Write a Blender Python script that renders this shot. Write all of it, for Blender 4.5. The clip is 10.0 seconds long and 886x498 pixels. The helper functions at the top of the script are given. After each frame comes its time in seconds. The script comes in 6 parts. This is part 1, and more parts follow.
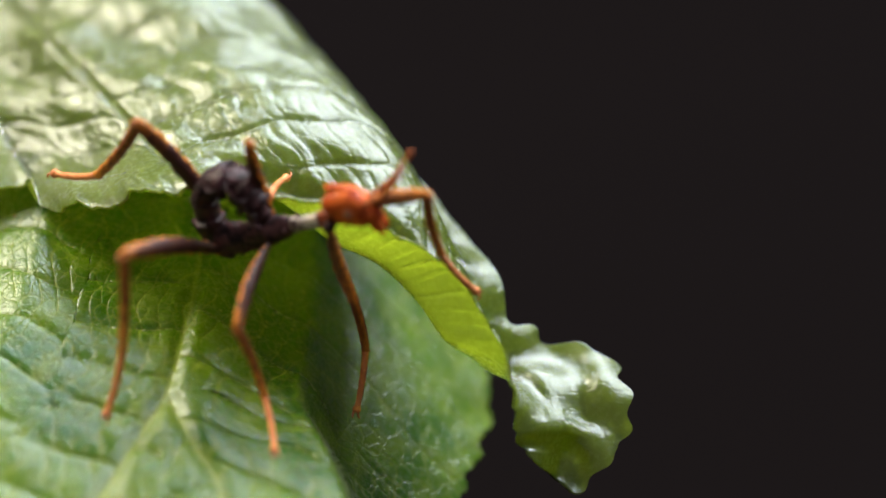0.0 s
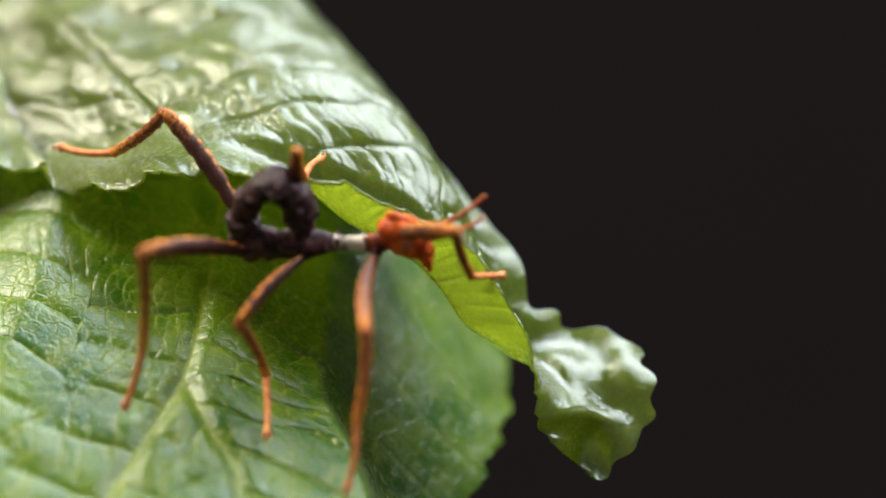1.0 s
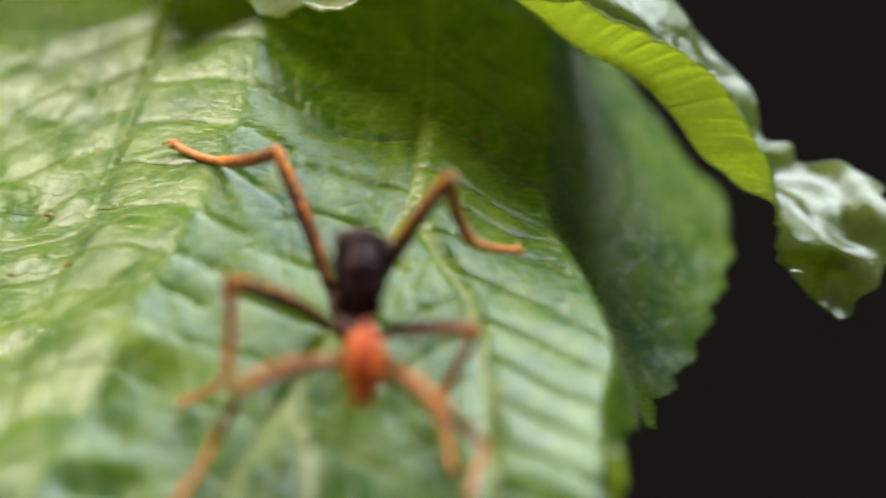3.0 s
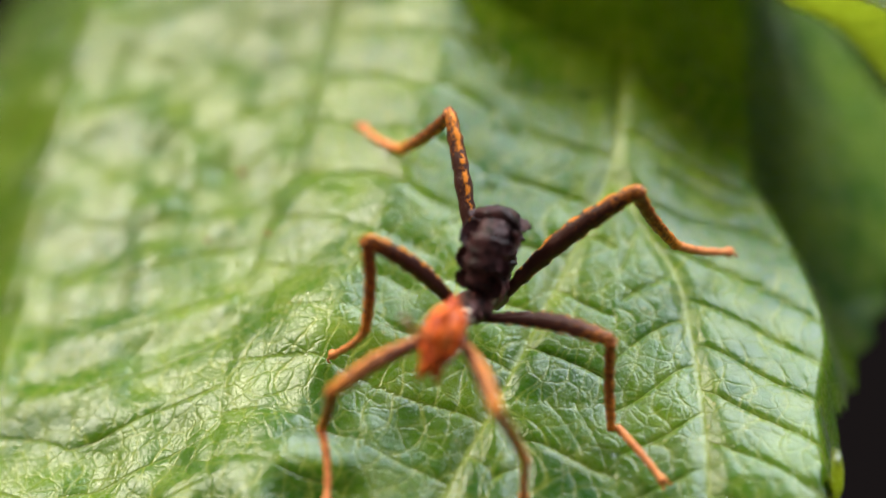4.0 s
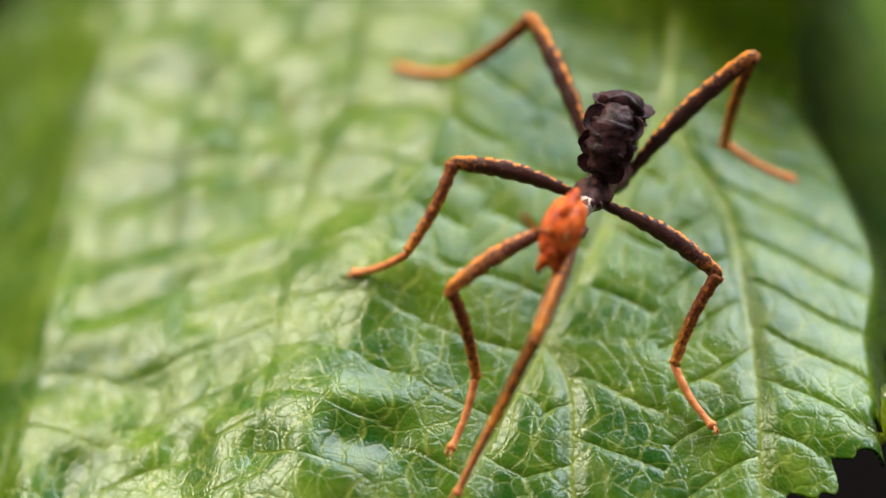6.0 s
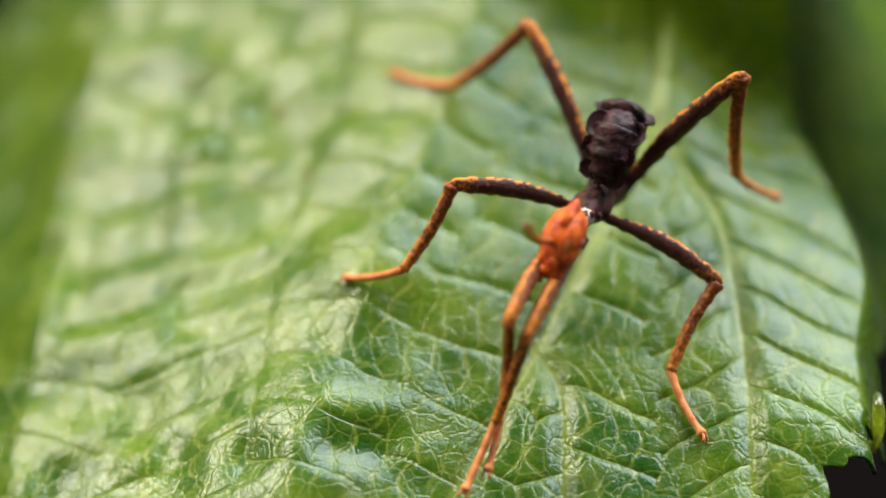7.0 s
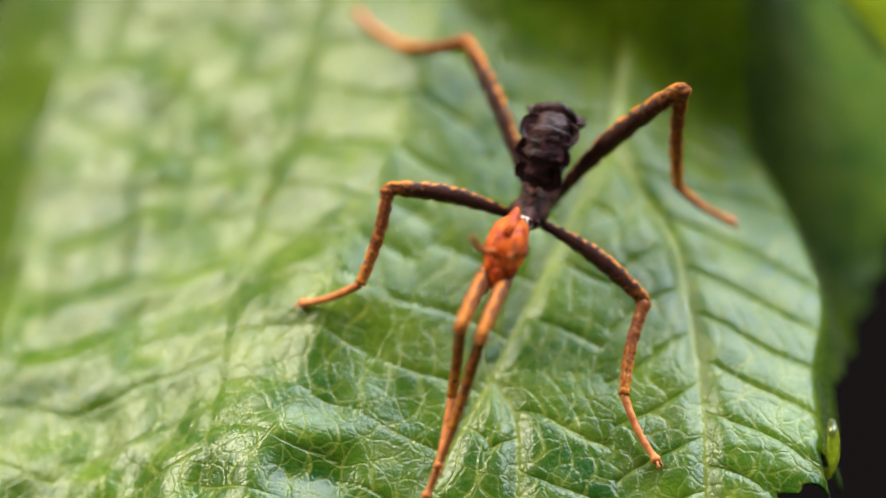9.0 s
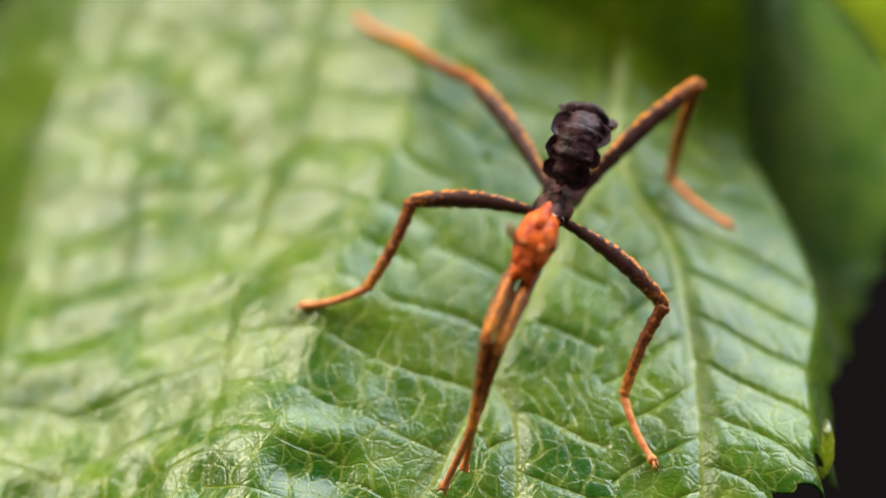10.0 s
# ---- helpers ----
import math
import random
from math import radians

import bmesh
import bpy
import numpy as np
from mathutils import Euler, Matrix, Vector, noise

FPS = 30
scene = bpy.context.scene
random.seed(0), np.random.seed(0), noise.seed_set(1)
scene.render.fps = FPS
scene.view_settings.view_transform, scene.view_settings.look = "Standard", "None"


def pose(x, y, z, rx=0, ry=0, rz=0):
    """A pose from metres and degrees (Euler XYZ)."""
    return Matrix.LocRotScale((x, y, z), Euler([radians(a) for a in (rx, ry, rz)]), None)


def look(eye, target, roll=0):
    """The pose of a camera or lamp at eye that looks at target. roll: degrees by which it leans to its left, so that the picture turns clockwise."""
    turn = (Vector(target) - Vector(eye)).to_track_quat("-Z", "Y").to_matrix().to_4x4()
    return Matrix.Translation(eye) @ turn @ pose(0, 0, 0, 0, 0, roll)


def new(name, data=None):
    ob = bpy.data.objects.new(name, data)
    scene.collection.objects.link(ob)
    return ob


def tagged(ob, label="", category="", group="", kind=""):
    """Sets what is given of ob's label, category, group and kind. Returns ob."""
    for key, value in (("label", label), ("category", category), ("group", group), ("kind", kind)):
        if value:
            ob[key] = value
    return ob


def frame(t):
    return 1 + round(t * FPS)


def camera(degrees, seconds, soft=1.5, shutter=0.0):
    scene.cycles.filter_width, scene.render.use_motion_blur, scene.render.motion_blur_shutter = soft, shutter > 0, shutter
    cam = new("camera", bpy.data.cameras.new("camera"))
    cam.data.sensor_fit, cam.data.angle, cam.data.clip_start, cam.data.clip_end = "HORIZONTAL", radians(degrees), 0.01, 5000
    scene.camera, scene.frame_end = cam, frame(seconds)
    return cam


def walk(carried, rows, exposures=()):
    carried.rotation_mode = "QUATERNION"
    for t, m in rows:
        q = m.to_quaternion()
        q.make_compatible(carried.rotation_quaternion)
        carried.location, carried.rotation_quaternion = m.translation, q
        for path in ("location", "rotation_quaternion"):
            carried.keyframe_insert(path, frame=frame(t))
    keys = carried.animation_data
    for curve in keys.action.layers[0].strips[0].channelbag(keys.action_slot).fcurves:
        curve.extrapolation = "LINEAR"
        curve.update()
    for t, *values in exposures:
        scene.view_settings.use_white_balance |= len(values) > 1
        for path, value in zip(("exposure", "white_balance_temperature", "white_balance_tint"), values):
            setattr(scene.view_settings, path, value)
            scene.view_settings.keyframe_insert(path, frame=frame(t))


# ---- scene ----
# All lengths below are in millimetres and scaled by MM.
MM = 0.001
CAM_ROWS = [
    (0.0, 24.61, -153.95, 112.06, 60.0),
    (0.5, 23.58, -153.26, 110.27, 60.0),
    (1.0, 23.28, -151.90, 109.62, 60.0),
    (1.5, 23.52, -149.18, 108.33, 60.0),
    (1.8, 22.83, -147.27, 106.64, 60.0),
    (2.0, 20.92, -146.58, 104.83, 60.0),
    (2.1, 18.57, -146.29, 103.33, 60.0),
    (2.5, 13.52, -146.40, 97.15, 60.0),
    (2.7, 13.25, -147.35, 95.50, 60.0),
    (3.0, 9.12, -147.27, 94.64, 60.0),
    (3.2, 4.45, -146.78, 94.49, 60.0),
    (4.3, -3.24, -128.40, 117.68, 50.0),
    (4.5, -3.77, -129.16, 116.77, 50.0),
    (5.0, -5.65, -130.61, 115.05, 50.0),
    (5.5, -5.77, -130.59, 115.07, 50.0),
    (5.7, -5.71, -130.52, 115.14, 50.0),
    (6.8, -5.33, -130.20, 115.52, 50.0),
    (7.0, -5.15, -130.14, 115.60, 50.0),
    (7.5, -3.87, -129.80, 116.00, 50.0),
    (8.0, -3.24, -129.68, 116.15, 50.0),
    (8.5, -3.06, -129.48, 116.38, 50.0),
    (9.0, -2.68, -129.20, 116.72, 50.0),
    (9.5, -2.56, -129.08, 116.86, 50.0),
    (10.0, -2.62, -130.65, 118.11, 50.0),
]
cam = camera(16.0, 10.0, soft=1.5, shutter=0.5)
walk(cam, [(t, pose(x * MM, y * MM, z * MM, rx)) for t, x, y, z, rx in CAM_ROWS],
     exposures=[(0.0, 0.30), (1.7, 0.28), (2.6, 0.11), (4.3, 0.14), (10.0, 0.14)])

# the focus is pulled by hand: seconds and depth in front of the lens
FOCUS = [(0.0, 207.0), (0.5, 205.5), (1.0, 202.0), (1.4, 193.0), (1.6, 191.5), (2.0, 187.5), (2.2, 185.0), (2.5, 188.5), (2.8, 189.0),
         (3.0, 190.0), (3.2, 190.5), (4.3, 170.5), (5.0, 170.5), (7.5, 171.0), (9.0, 171.0), (10.0, 172.0)]
focus_mark = new("focus_mark")
cam.data.dof.use_dof = True
cam.data.dof.focus_object = focus_mark
cam.data.dof.aperture_fstop = 11.5


def focus_rows():
    t, x, y, z, rx = np.array(CAM_ROWS).T
    for at, depth in FOCUS:
        m = pose(*(float(np.interp(at, t, k)) * MM for k in (x, y, z)), float(np.interp(at, t, rx)))
        yield at, m @ Matrix.Translation((0, 0, -depth * MM))


# ---- light: a tall bright window high behind the plant, dim room all round, an added fill lamp at left ----
world = bpy.data.worlds.new("room_air")
world.use_nodes = True
scene.world = world
world.node_tree.nodes["Background"].inputs[0].default_value = (1.0, 0.98, 0.96, 1)
world.node_tree.nodes["Background"].inputs[1].default_value = 0.14


def area_lamp(name, at, aim, sx, sy, watts, colour):
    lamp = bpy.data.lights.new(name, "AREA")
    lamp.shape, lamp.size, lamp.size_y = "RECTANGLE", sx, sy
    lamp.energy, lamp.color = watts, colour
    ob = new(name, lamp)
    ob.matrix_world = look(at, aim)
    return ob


area_lamp("area_lamp", (0.35, 0.53, 0.64), (0.0, 0.02, 0.0), 0.96, 0.68, 21.4, (0.85, 0.93, 1.0))
# warm fill lamp added to brighten the leaf's left side; no window known there
area_lamp("left_fill_light", (-0.58, 0.38, 0.66), (-0.01, 0.01, 0.0), 0.46, 0.46, 12.4, (1.0, 0.94, 0.73))


# ---- small tools ----
def part(name, bm, material, parent, label="", smooth=True):
    me = bpy.data.meshes.new(name)
    bm.to_mesh(me)
    bm.free()
    if smooth:
        me.polygons.foreach_set("use_smooth", [True] * len(me.polygons))
    me.materials.append(material)
    ob = new(name, me)
    ob.parent = parent
    if label:
        tagged(ob, label)
    return ob


def nodes_of(name):
    m = bpy.data.materials.new(name)
    m.use_nodes = True
    return m, m.node_tree.nodes, m.node_tree.links, m.node_tree.nodes["Principled BSDF"]


def nd(nodes, kind, **inputs):
    n = nodes.new(kind)
    for k, v in inputs.items():
        n.inputs[k.replace("_", " ")].default_value = v
    return n


def ramp(nodes, links, src, stops):
    r = nodes.new("ShaderNodeValToRGB")
    el = r.color_ramp.elements
    while len(el) < len(stops):
        el.new(0.5)
    for e, (p, c) in zip(el, stops):
        e.position, e.color = p, (*c, 1) if len(c) == 3 else c
    links.new(src, r.inputs[0])
    return r


def mixc(nodes, links, fac, a, b, mode="MIX"):
    m = nodes.new("ShaderNodeMix")
    m.data_type, m.blend_type = "RGBA", mode
    for sock, v in ((m.inputs[0], fac), (m.inputs[6], a), (m.inputs[7], b)):
        if isinstance(v, (int, float)):
            sock.default_value = v
        elif isinstance(v, tuple):
            sock.default_value = (*v, 1)
        else:
            links.new(v, sock)
    return m.outputs[2]


def math_node(nodes, links, op, a, b=0.0):
    m = nodes.new("ShaderNodeMath")
    m.operation = op
    for sock, v in zip(m.inputs, (a, b)):
        if isinstance(v, (int, float)):
            sock.default_value = v
        else:
            links.new(v, sock)
    return m.outputs[0]


# ---- materials ----
def leaf_material(name, deep, fresh, vein, gloss, glow, wax, clear):
    """Green blade with lighter veins, a fine net of veinlets and a waxy skin that lets light through."""
    m, n, l, p = nodes_of(name)
    pos = n.new("ShaderNodeTexCoord").outputs["Object"]
    big = nd(n, "ShaderNodeTexNoise", Scale=170.0, Detail=4.0, Roughness=0.6)
    l.new(pos, big.inputs["Vector"])
    grain = nd(n, "ShaderNodeTexNoise", Scale=2600.0, Detail=3.0, Roughness=0.7)
    l.new(pos, grain.inputs["Vector"])
    warp = nd(n, "ShaderNodeTexNoise", Scale=700.0, Detail=2.0)
    l.new(pos, warp.inputs["Vector"])
    shift = n.new("ShaderNodeMix")
    shift.data_type = "VECTOR"
    shift.inputs[0].default_value = 0.0009
    l.new(pos, shift.inputs[4])
    l.new(warp.outputs["Color"], shift.inputs[5])
    net = nd(n, "ShaderNodeTexVoronoi", Scale=820.0)
    net.feature = "DISTANCE_TO_EDGE"
    l.new(shift.outputs[1], net.inputs["Vector"])
    fine = nd(n, "ShaderNodeTexVoronoi", Scale=2300.0)
    fine.feature = "DISTANCE_TO_EDGE"
    l.new(shift.outputs[1], fine.inputs["Vector"])
    rib = n.new("ShaderNodeAttribute")
    rib.attribute_name = "rib"
    side = n.new("ShaderNodeAttribute")
    side.attribute_name = "side"
    cross = n.new("ShaderNodeAttribute")
    cross.attribute_name = "rung"
    base = mixc(n, l, ramp(n, l, big.outputs["Fac"], [(0.35, (0, 0, 0)), (0.68, (1, 1, 1))]).outputs[0], deep, fresh)
    base = mixc(n, l, math_node(n, l, "MULTIPLY", ramp(n, l, grain.outputs["Fac"], [(0.4, (0, 0, 0)), (0.75, (1, 1, 1))]).outputs[0], 0.22), base, fresh)
    mott = nd(n, "ShaderNodeTexNoise", Scale=430.0, Detail=3.0, Roughness=0.65)
    l.new(pos, mott.inputs["Vector"])
    base = mixc(n, l, math_node(n, l, "MULTIPLY", ramp(n, l, mott.outputs["Fac"], [(0.46, (0, 0, 0)), (0.66, (1, 1, 1))]).outputs[0], 0.22), base, vein)
    fleck = nd(n, "ShaderNodeTexVoronoi", Scale=1250.0, Randomness=1.0)
    l.new(pos, fleck.inputs["Vector"])
    patch = nd(n, "ShaderNodeTexNoise", Scale=120.0, Detail=2.0)
    l.new(pos, patch.inputs["Vector"])
    dots = math_node(n, l, "MULTIPLY", ramp(n, l, fleck.outputs["Distance"], [(0.10, (1, 1, 1)), (0.24, (0, 0, 0))]).outputs[0], ramp(n, l, patch.outputs["Fac"], [(0.5, (0, 0, 0)), (0.66, (1, 1, 1))]).outputs[0])
    base = mixc(n, l, math_node(n, l, "MULTIPLY", dots, 0.5), base, (0.55, 0.50, 0.16))
    netmask = ramp(n, l, net.outputs["Distance"], [(0.0, (1, 1, 1)), (0.06, (0, 0, 0))]).outputs[0]
    base = mixc(n, l, math_node(n, l, "MULTIPLY", netmask, 0.34), base, vein)
    sidemask = ramp(n, l, side.outputs["Fac"], [(0.03, (1, 1, 1)), (0.15, (0, 0, 0))]).outputs[0]
    base = mixc(n, l, math_node(n, l, "MULTIPLY", sidemask, 0.35), base, vein)
    crossmask = ramp(n, l, cross.outputs["Fac"], [(0.02, (1, 1, 1)), (0.12, (0, 0, 0))]).outputs[0]
    base = mixc(n, l, math_node(n, l, "MULTIPLY", crossmask, 0.5), base, vein)
    ribmask = ramp(n, l, rib.outputs["Fac"], [(0.10, (1, 1, 1)), (0.40, (0, 0, 0))]).outputs[0]
    base = mixc(n, l, math_node(n, l, "MULTIPLY", ribmask, 0.45), base, vein)
    rough = ramp(n, l, grain.outputs["Fac"], [(0.3, (gloss - 0.06,) * 3), (0.75, (gloss + 0.12,) * 3)])
    h = math_node(n, l, "MULTIPLY", math_node(n, l, "MINIMUM", net.outputs["Distance"], 0.09), 2.8)
    h = math_node(n, l, "ADD", h, math_node(n, l, "MULTIPLY", math_node(n, l, "MINIMUM", fine.outputs["Distance"], 0.2), 0.6))
    h = math_node(n, l, "ADD", h, math_node(n, l, "MULTIPLY", grain.outputs["Fac"], 0.12))
    h = math_node(n, l, "ADD", h, math_node(n, l, "MULTIPLY", math_node(n, l, "MINIMUM", side.outputs["Fac"], 0.15), 10.0))
    h = math_node(n, l, "ADD", h, math_node(n, l, "MULTIPLY", math_node(n, l, "MINIMUM", cross.outputs["Fac"], 0.12), 2.4))
    bump = nd(n, "ShaderNodeBump", Strength=0.28, Distance=0.00030)
    l.new(h, bump.inputs["Height"])
    body = n.new("ShaderNodeBsdfDiffuse")
    l.new(base, body.inputs["Color"])
    l.new(bump.outputs[0], body.inputs["Normal"])
    through_light = n.new("ShaderNodeBsdfTranslucent")
    l.new(mixc(n, l, 0.88, base, glow), through_light.inputs["Color"])
    both = n.new("ShaderNodeMixShader")
    both.inputs[0].default_value = clear
    l.new(body.outputs[0], both.inputs[1])
    l.new(through_light.outputs[0], both.inputs[2])
    skin_gloss = n.new("ShaderNodeBsdfGlossy")
    l.new(rough.outputs[0], skin_gloss.inputs["Roughness"])
    l.new(bump.outputs[0], skin_gloss.inputs["Normal"])
    rim_light = nd(n, "ShaderNodeFresnel", IOR=wax)
    l.new(bump.outputs[0], rim_light.inputs["Normal"])
    out = n.new("ShaderNodeMixShader")
    l.new(rim_light.outputs[0], out.inputs[0])
    l.new(both.outputs[0], out.inputs[1])
    l.new(skin_gloss.outputs[0], out.inputs[2])
    l.new(out.outputs[0], n["Material Output"].inputs[0])
    n.remove(p)
    return m


LEAF_MAIN = leaf_material("leaf_green", (0.012, 0.082, 0.001), (0.122, 0.212, 0.001), (0.36, 0.40, 0.06), 0.25, (0.16, 0.58, 0.002), 1.50, 0.30)
LEAF_ARCH = leaf_material("leaf_green_waxy", (0.016, 0.085, 0.002), (0.075, 0.190, 0.004), (0.30, 0.40, 0.06), 0.24, (0.80, 0.88, 0.18), 1.76, 0.90)
LEAF_RIB = leaf_material("leaf_rib", (0.16, 0.30, 0.03), (0.30, 0.42, 0.06), (0.36, 0.46, 0.08), 0.40, (0.30, 0.55, 0.02), 1.45, 0.25)


def cloth_material(name, dark, light):
    m, n, l, p = nodes_of(name)
    pos = n.new("ShaderNodeTexCoord").outputs["Object"]
    weave = nd(n, "ShaderNodeTexNoise", Scale=900.0, Detail=3.0)
    l.new(pos, weave.inputs["Vector"])
    blot = nd(n, "ShaderNodeTexNoise", Scale=6.0, Detail=3.0)
    l.new(pos, blot.inputs["Vector"])
    c = mixc(n, l, math_node(n, l, "MULTIPLY", weave.outputs["Fac"], blot.outputs["Fac"]), dark, light)
    l.new(c, p.inputs["Base Color"])
    p.inputs["Roughness"].default_value = 0.95
    p.inputs["Specular IOR Level"].default_value = 0.0
    bump = nd(n, "ShaderNodeBump", Strength=0.3, Distance=0.0004)
    l.new(weave.outputs["Fac"], bump.inputs["Height"])
    l.new(bump.outputs[0], p.inputs["Normal"])
    return m


CLOTH = cloth_material("dark_cloth", (0.0033, 0.0025, 0.0026), (0.0058, 0.0045, 0.0046))


# ---- backdrop: a dark sheet on the table that rises behind the plant ----
def backdrop():
    ys = [-0.9, -0.3, 0.0, 0.3, 0.5, 0.62, 0.70, 0.74, 0.75]
    zs = [-0.16, -0.16, -0.16, -0.16, -0.155, -0.14, -0.11, -0.06, 0.04]
    xs = np.linspace(-1.2, 1.2, 49)
    bm = bmesh.new()
    rows = []
    for y, z in zip(ys, zs):
        rows.append([bm.verts.new((x, y, z + 0.004 * noise.noise((x * 5, y * 5, 0)))) for x in xs])
    for a, b in zip(rows, rows[1:]):
        for i in range(len(xs) - 1):
            bm.faces.new((a[i], a[i + 1], b[i + 1], b[i]))
    ob = part("backdrop", bm, CLOTH, None)
    tagged(ob, "plain dark brownish black cloth sheet behind the plant", "backdrop", kind="structure")


backdrop()


# ---- leaves ----
def sstep(a, b, x):
    t = np.clip((x - a) / (b - a), 0, 1)
    return t * t * (3 - 2 * t)


def smooth_loop(ctrl, count):
    """A closed smooth curve through the control points."""
    p = np.array(ctrl, float)
    k = len(p)
    t = np.linspace(0, k, count, endpoint=False)
    i = t.astype(int)
    u = (t - i)[:, None]
    a, b, c, d = (p[(i + j) % k] for j in (-1, 0, 1, 2))
    return 0.5 * (2 * b + (c - a) * u + (2 * a - 5 * b + 4 * c - d) * u ** 2 + (3 * b - a - 3 * c + d) * u ** 3)


def smooth_line(ctrl, count):
    p = np.array(ctrl, float)
    p = np.vstack([2 * p[0] - p[1], p, 2 * p[-1] - p[-2]])
    k = len(p) - 3
    t = np.linspace(0, k - 1e-9, count)
    i = t.astype(int) + 1
    u = (t - i + 1)[:, None]
    a, b, c, d = p[i - 1], p[i], p[i + 1], p[i + 2]
    return 0.5 * (2 * b + (c - a) * u + (2 * a - 5 * b + 4 * c - d) * u ** 2 + (3 * b - a - 3 * c + d) * u ** 3)


def to_rib(x, y, line):
    """Distance from a rib, which side, and how far along it."""
    best = np.full(x.shape, 1e9)
    along = np.zeros(x.shape)
    side = np.zeros(x.shape)
    run = 0.0
    for (x0, y0), (x1, y1) in zip(line, line[1:]):
        ex, ey = x1 - x0, y1 - y0
        length = math.hypot(ex, ey)
        t = np.clip(((x - x0) * ex + (y - y0) * ey) / length ** 2, 0, 1)
        d = np.hypot(x - x0 - t * ex, y - y0 - t * ey)
        near = d < best
        best = np.where(near, d, best)
        along = np.where(near, run + t * length, along)
        side = np.where(near, np.sign(ex * (y - y0) - ey * (x - x0)), side)
        run += length
    return best, side, along


def ribs_of(x, y, ribs):
    """Distances to the nearest rib, to the nearest side vein, and to the cross veins that join the side veins like rungs."""
    rib = np.full(x.shape, 1e9)
    best = np.full(x.shape, 1e9)
    vein, rung = np.zeros(x.shape), np.zeros(x.shape)
    for line, gap, sweep, pull in ribs:
        d, side, along = to_rib(x, y, line)
        q = (along - sweep * d + 0.23 * gap * side + 0.16 * np.sin(0.8 * d + along * 0.5)) / gap
        row = np.floor(q)
        f = q - row
        shake = np.abs(np.sin(row * 12.99 + side * 4.1) * 437.58) % 1
        c = d / 1.55 + 3 * shake + 0.28 * np.sin(f * 5 + row * 2.3) + 0.14 * np.sin(d * 1.7 + row)
        c = c - np.floor(c)
        near = d * pull < best
        best = np.where(near, d * pull, best)
        rib = np.minimum(d + (0.3 if pull < 1 else 0.0), rib)
        vein = np.where(near, gap * np.minimum(f, 1 - f), vein)
        rung = np.where(near, 1.55 * np.minimum(c, 1 - c), rung)
    return rib, vein, rung


def quilting(rib, vein, rung):
    """Blade between sunken veins: flat-topped cushions with narrow grooves."""
    groove = 0.13 * (1 - np.exp(-(vein / 0.22) ** 2)) + 0.06 * (1 - np.exp(-(vein / 1.3) ** 2))
    return groove * sstep(0, 1.2, rib) + 0.03 * (1 - np.exp(-(rung / 0.20) ** 2)) * sstep(0.2, 1.0, rib) - 0.22 * np.exp(-(rib / 0.55) ** 2)


def value_noise(x, y, size, seed):
    rng = np.random.RandomState(seed)
    g = rng.rand(128, 128)
    u, v = x / size + 40, y / size + 40
    i, j = np.floor(u).astype(int), np.floor(v).astype(int)
    a, b = u - i, v - j
    a, b = a * a * (3 - 2 * a), b * b * (3 - 2 * b)
    i, j = i % 127, j % 127
    return (g[i, j] * (1 - a) * (1 - b) + g[i + 1, j] * a * (1 - b) + g[i, j + 1] * (1 - a) * b + g[i + 1, j + 1] * a * b) * 2 - 1


def sheet(name, pts, rib, vein, rung, material, wrap, thick):
    """A mesh from a grid of points, with a little thickness."""
    nr, nc, _ = pts.shape
    idx = np.arange(nr * nc).reshape(nr, nc)
    cols = nc if wrap else nc - 1
    a = idx[:-1, :cols]
    b = np.roll(idx, -1, axis=1)[:-1, :cols]
    c = np.roll(idx, -1, axis=1)[1:, :cols]
    d = idx[1:, :cols]
    faces = np.stack([a, b, c, d], -1).reshape(-1, 4)
    me = bpy.data.meshes.new(name)
    me.from_pydata((pts * MM).reshape(-1, 3).tolist(), [], faces.tolist())
    me.polygons.foreach_set("use_smooth", [True] * len(me.polygons))
    for key, vals in (("rib", rib), ("side", vein), ("rung", rung)):
        at = me.attributes.new(key, "FLOAT", "POINT")
        at.data.foreach_set("value", vals.reshape(-1).astype(np.float32))
    me.materials.append(material)
    me.update()
    ob = new(name, me)
    solid = ob.modifiers.new("thickness", "SOLIDIFY")
    solid.thickness, solid.offset = thick * MM, -1.0
    return ob


# ribs of the broad leaf: line, spacing of its side veins, their sweep
MAIN_RIBS = [
    (smooth_line([(8.5, 62), (8.4, 30), (7.7, 21), (6.9, 15.9), (4.6, 10.3), (0, 0), (-5.5, -10.6), (-10, -19)], 60), 4.0, 0.12, 1.0),
    (smooth_line([(6.9, 15.9), (8.8, 11.9), (10.6, 8.4), (11.4, 1.3), (11.6, -4.5), (11.4, -12)], 40), 3.3, 0.62, 1.0),
    (smooth_line([(0, 0), (1.3, -2.7), (1.4, -6.5), (1.0, -16)], 24), 3.4, 0.45, 1.0),
    (smooth_line([(-4, 60), (-8.5, 34), (-11.9, 18.5), (-14.3, 9), (-15.2, 0), (-16.5, -12), (-18, -22)], 50), 3.6, 0.30, 0.62),
    (smooth_line([(-16, 60), (-23, 36), (-27.5, 18), (-29, 6), (-30.5, -8)], 40), 4.2, 0.4, 0.9),
]


def crest_of(y):
    return 17.6 + 1.3 * sstep(0, 7, y) - 0.015 * np.clip(y - 2, 0, 16) ** 2


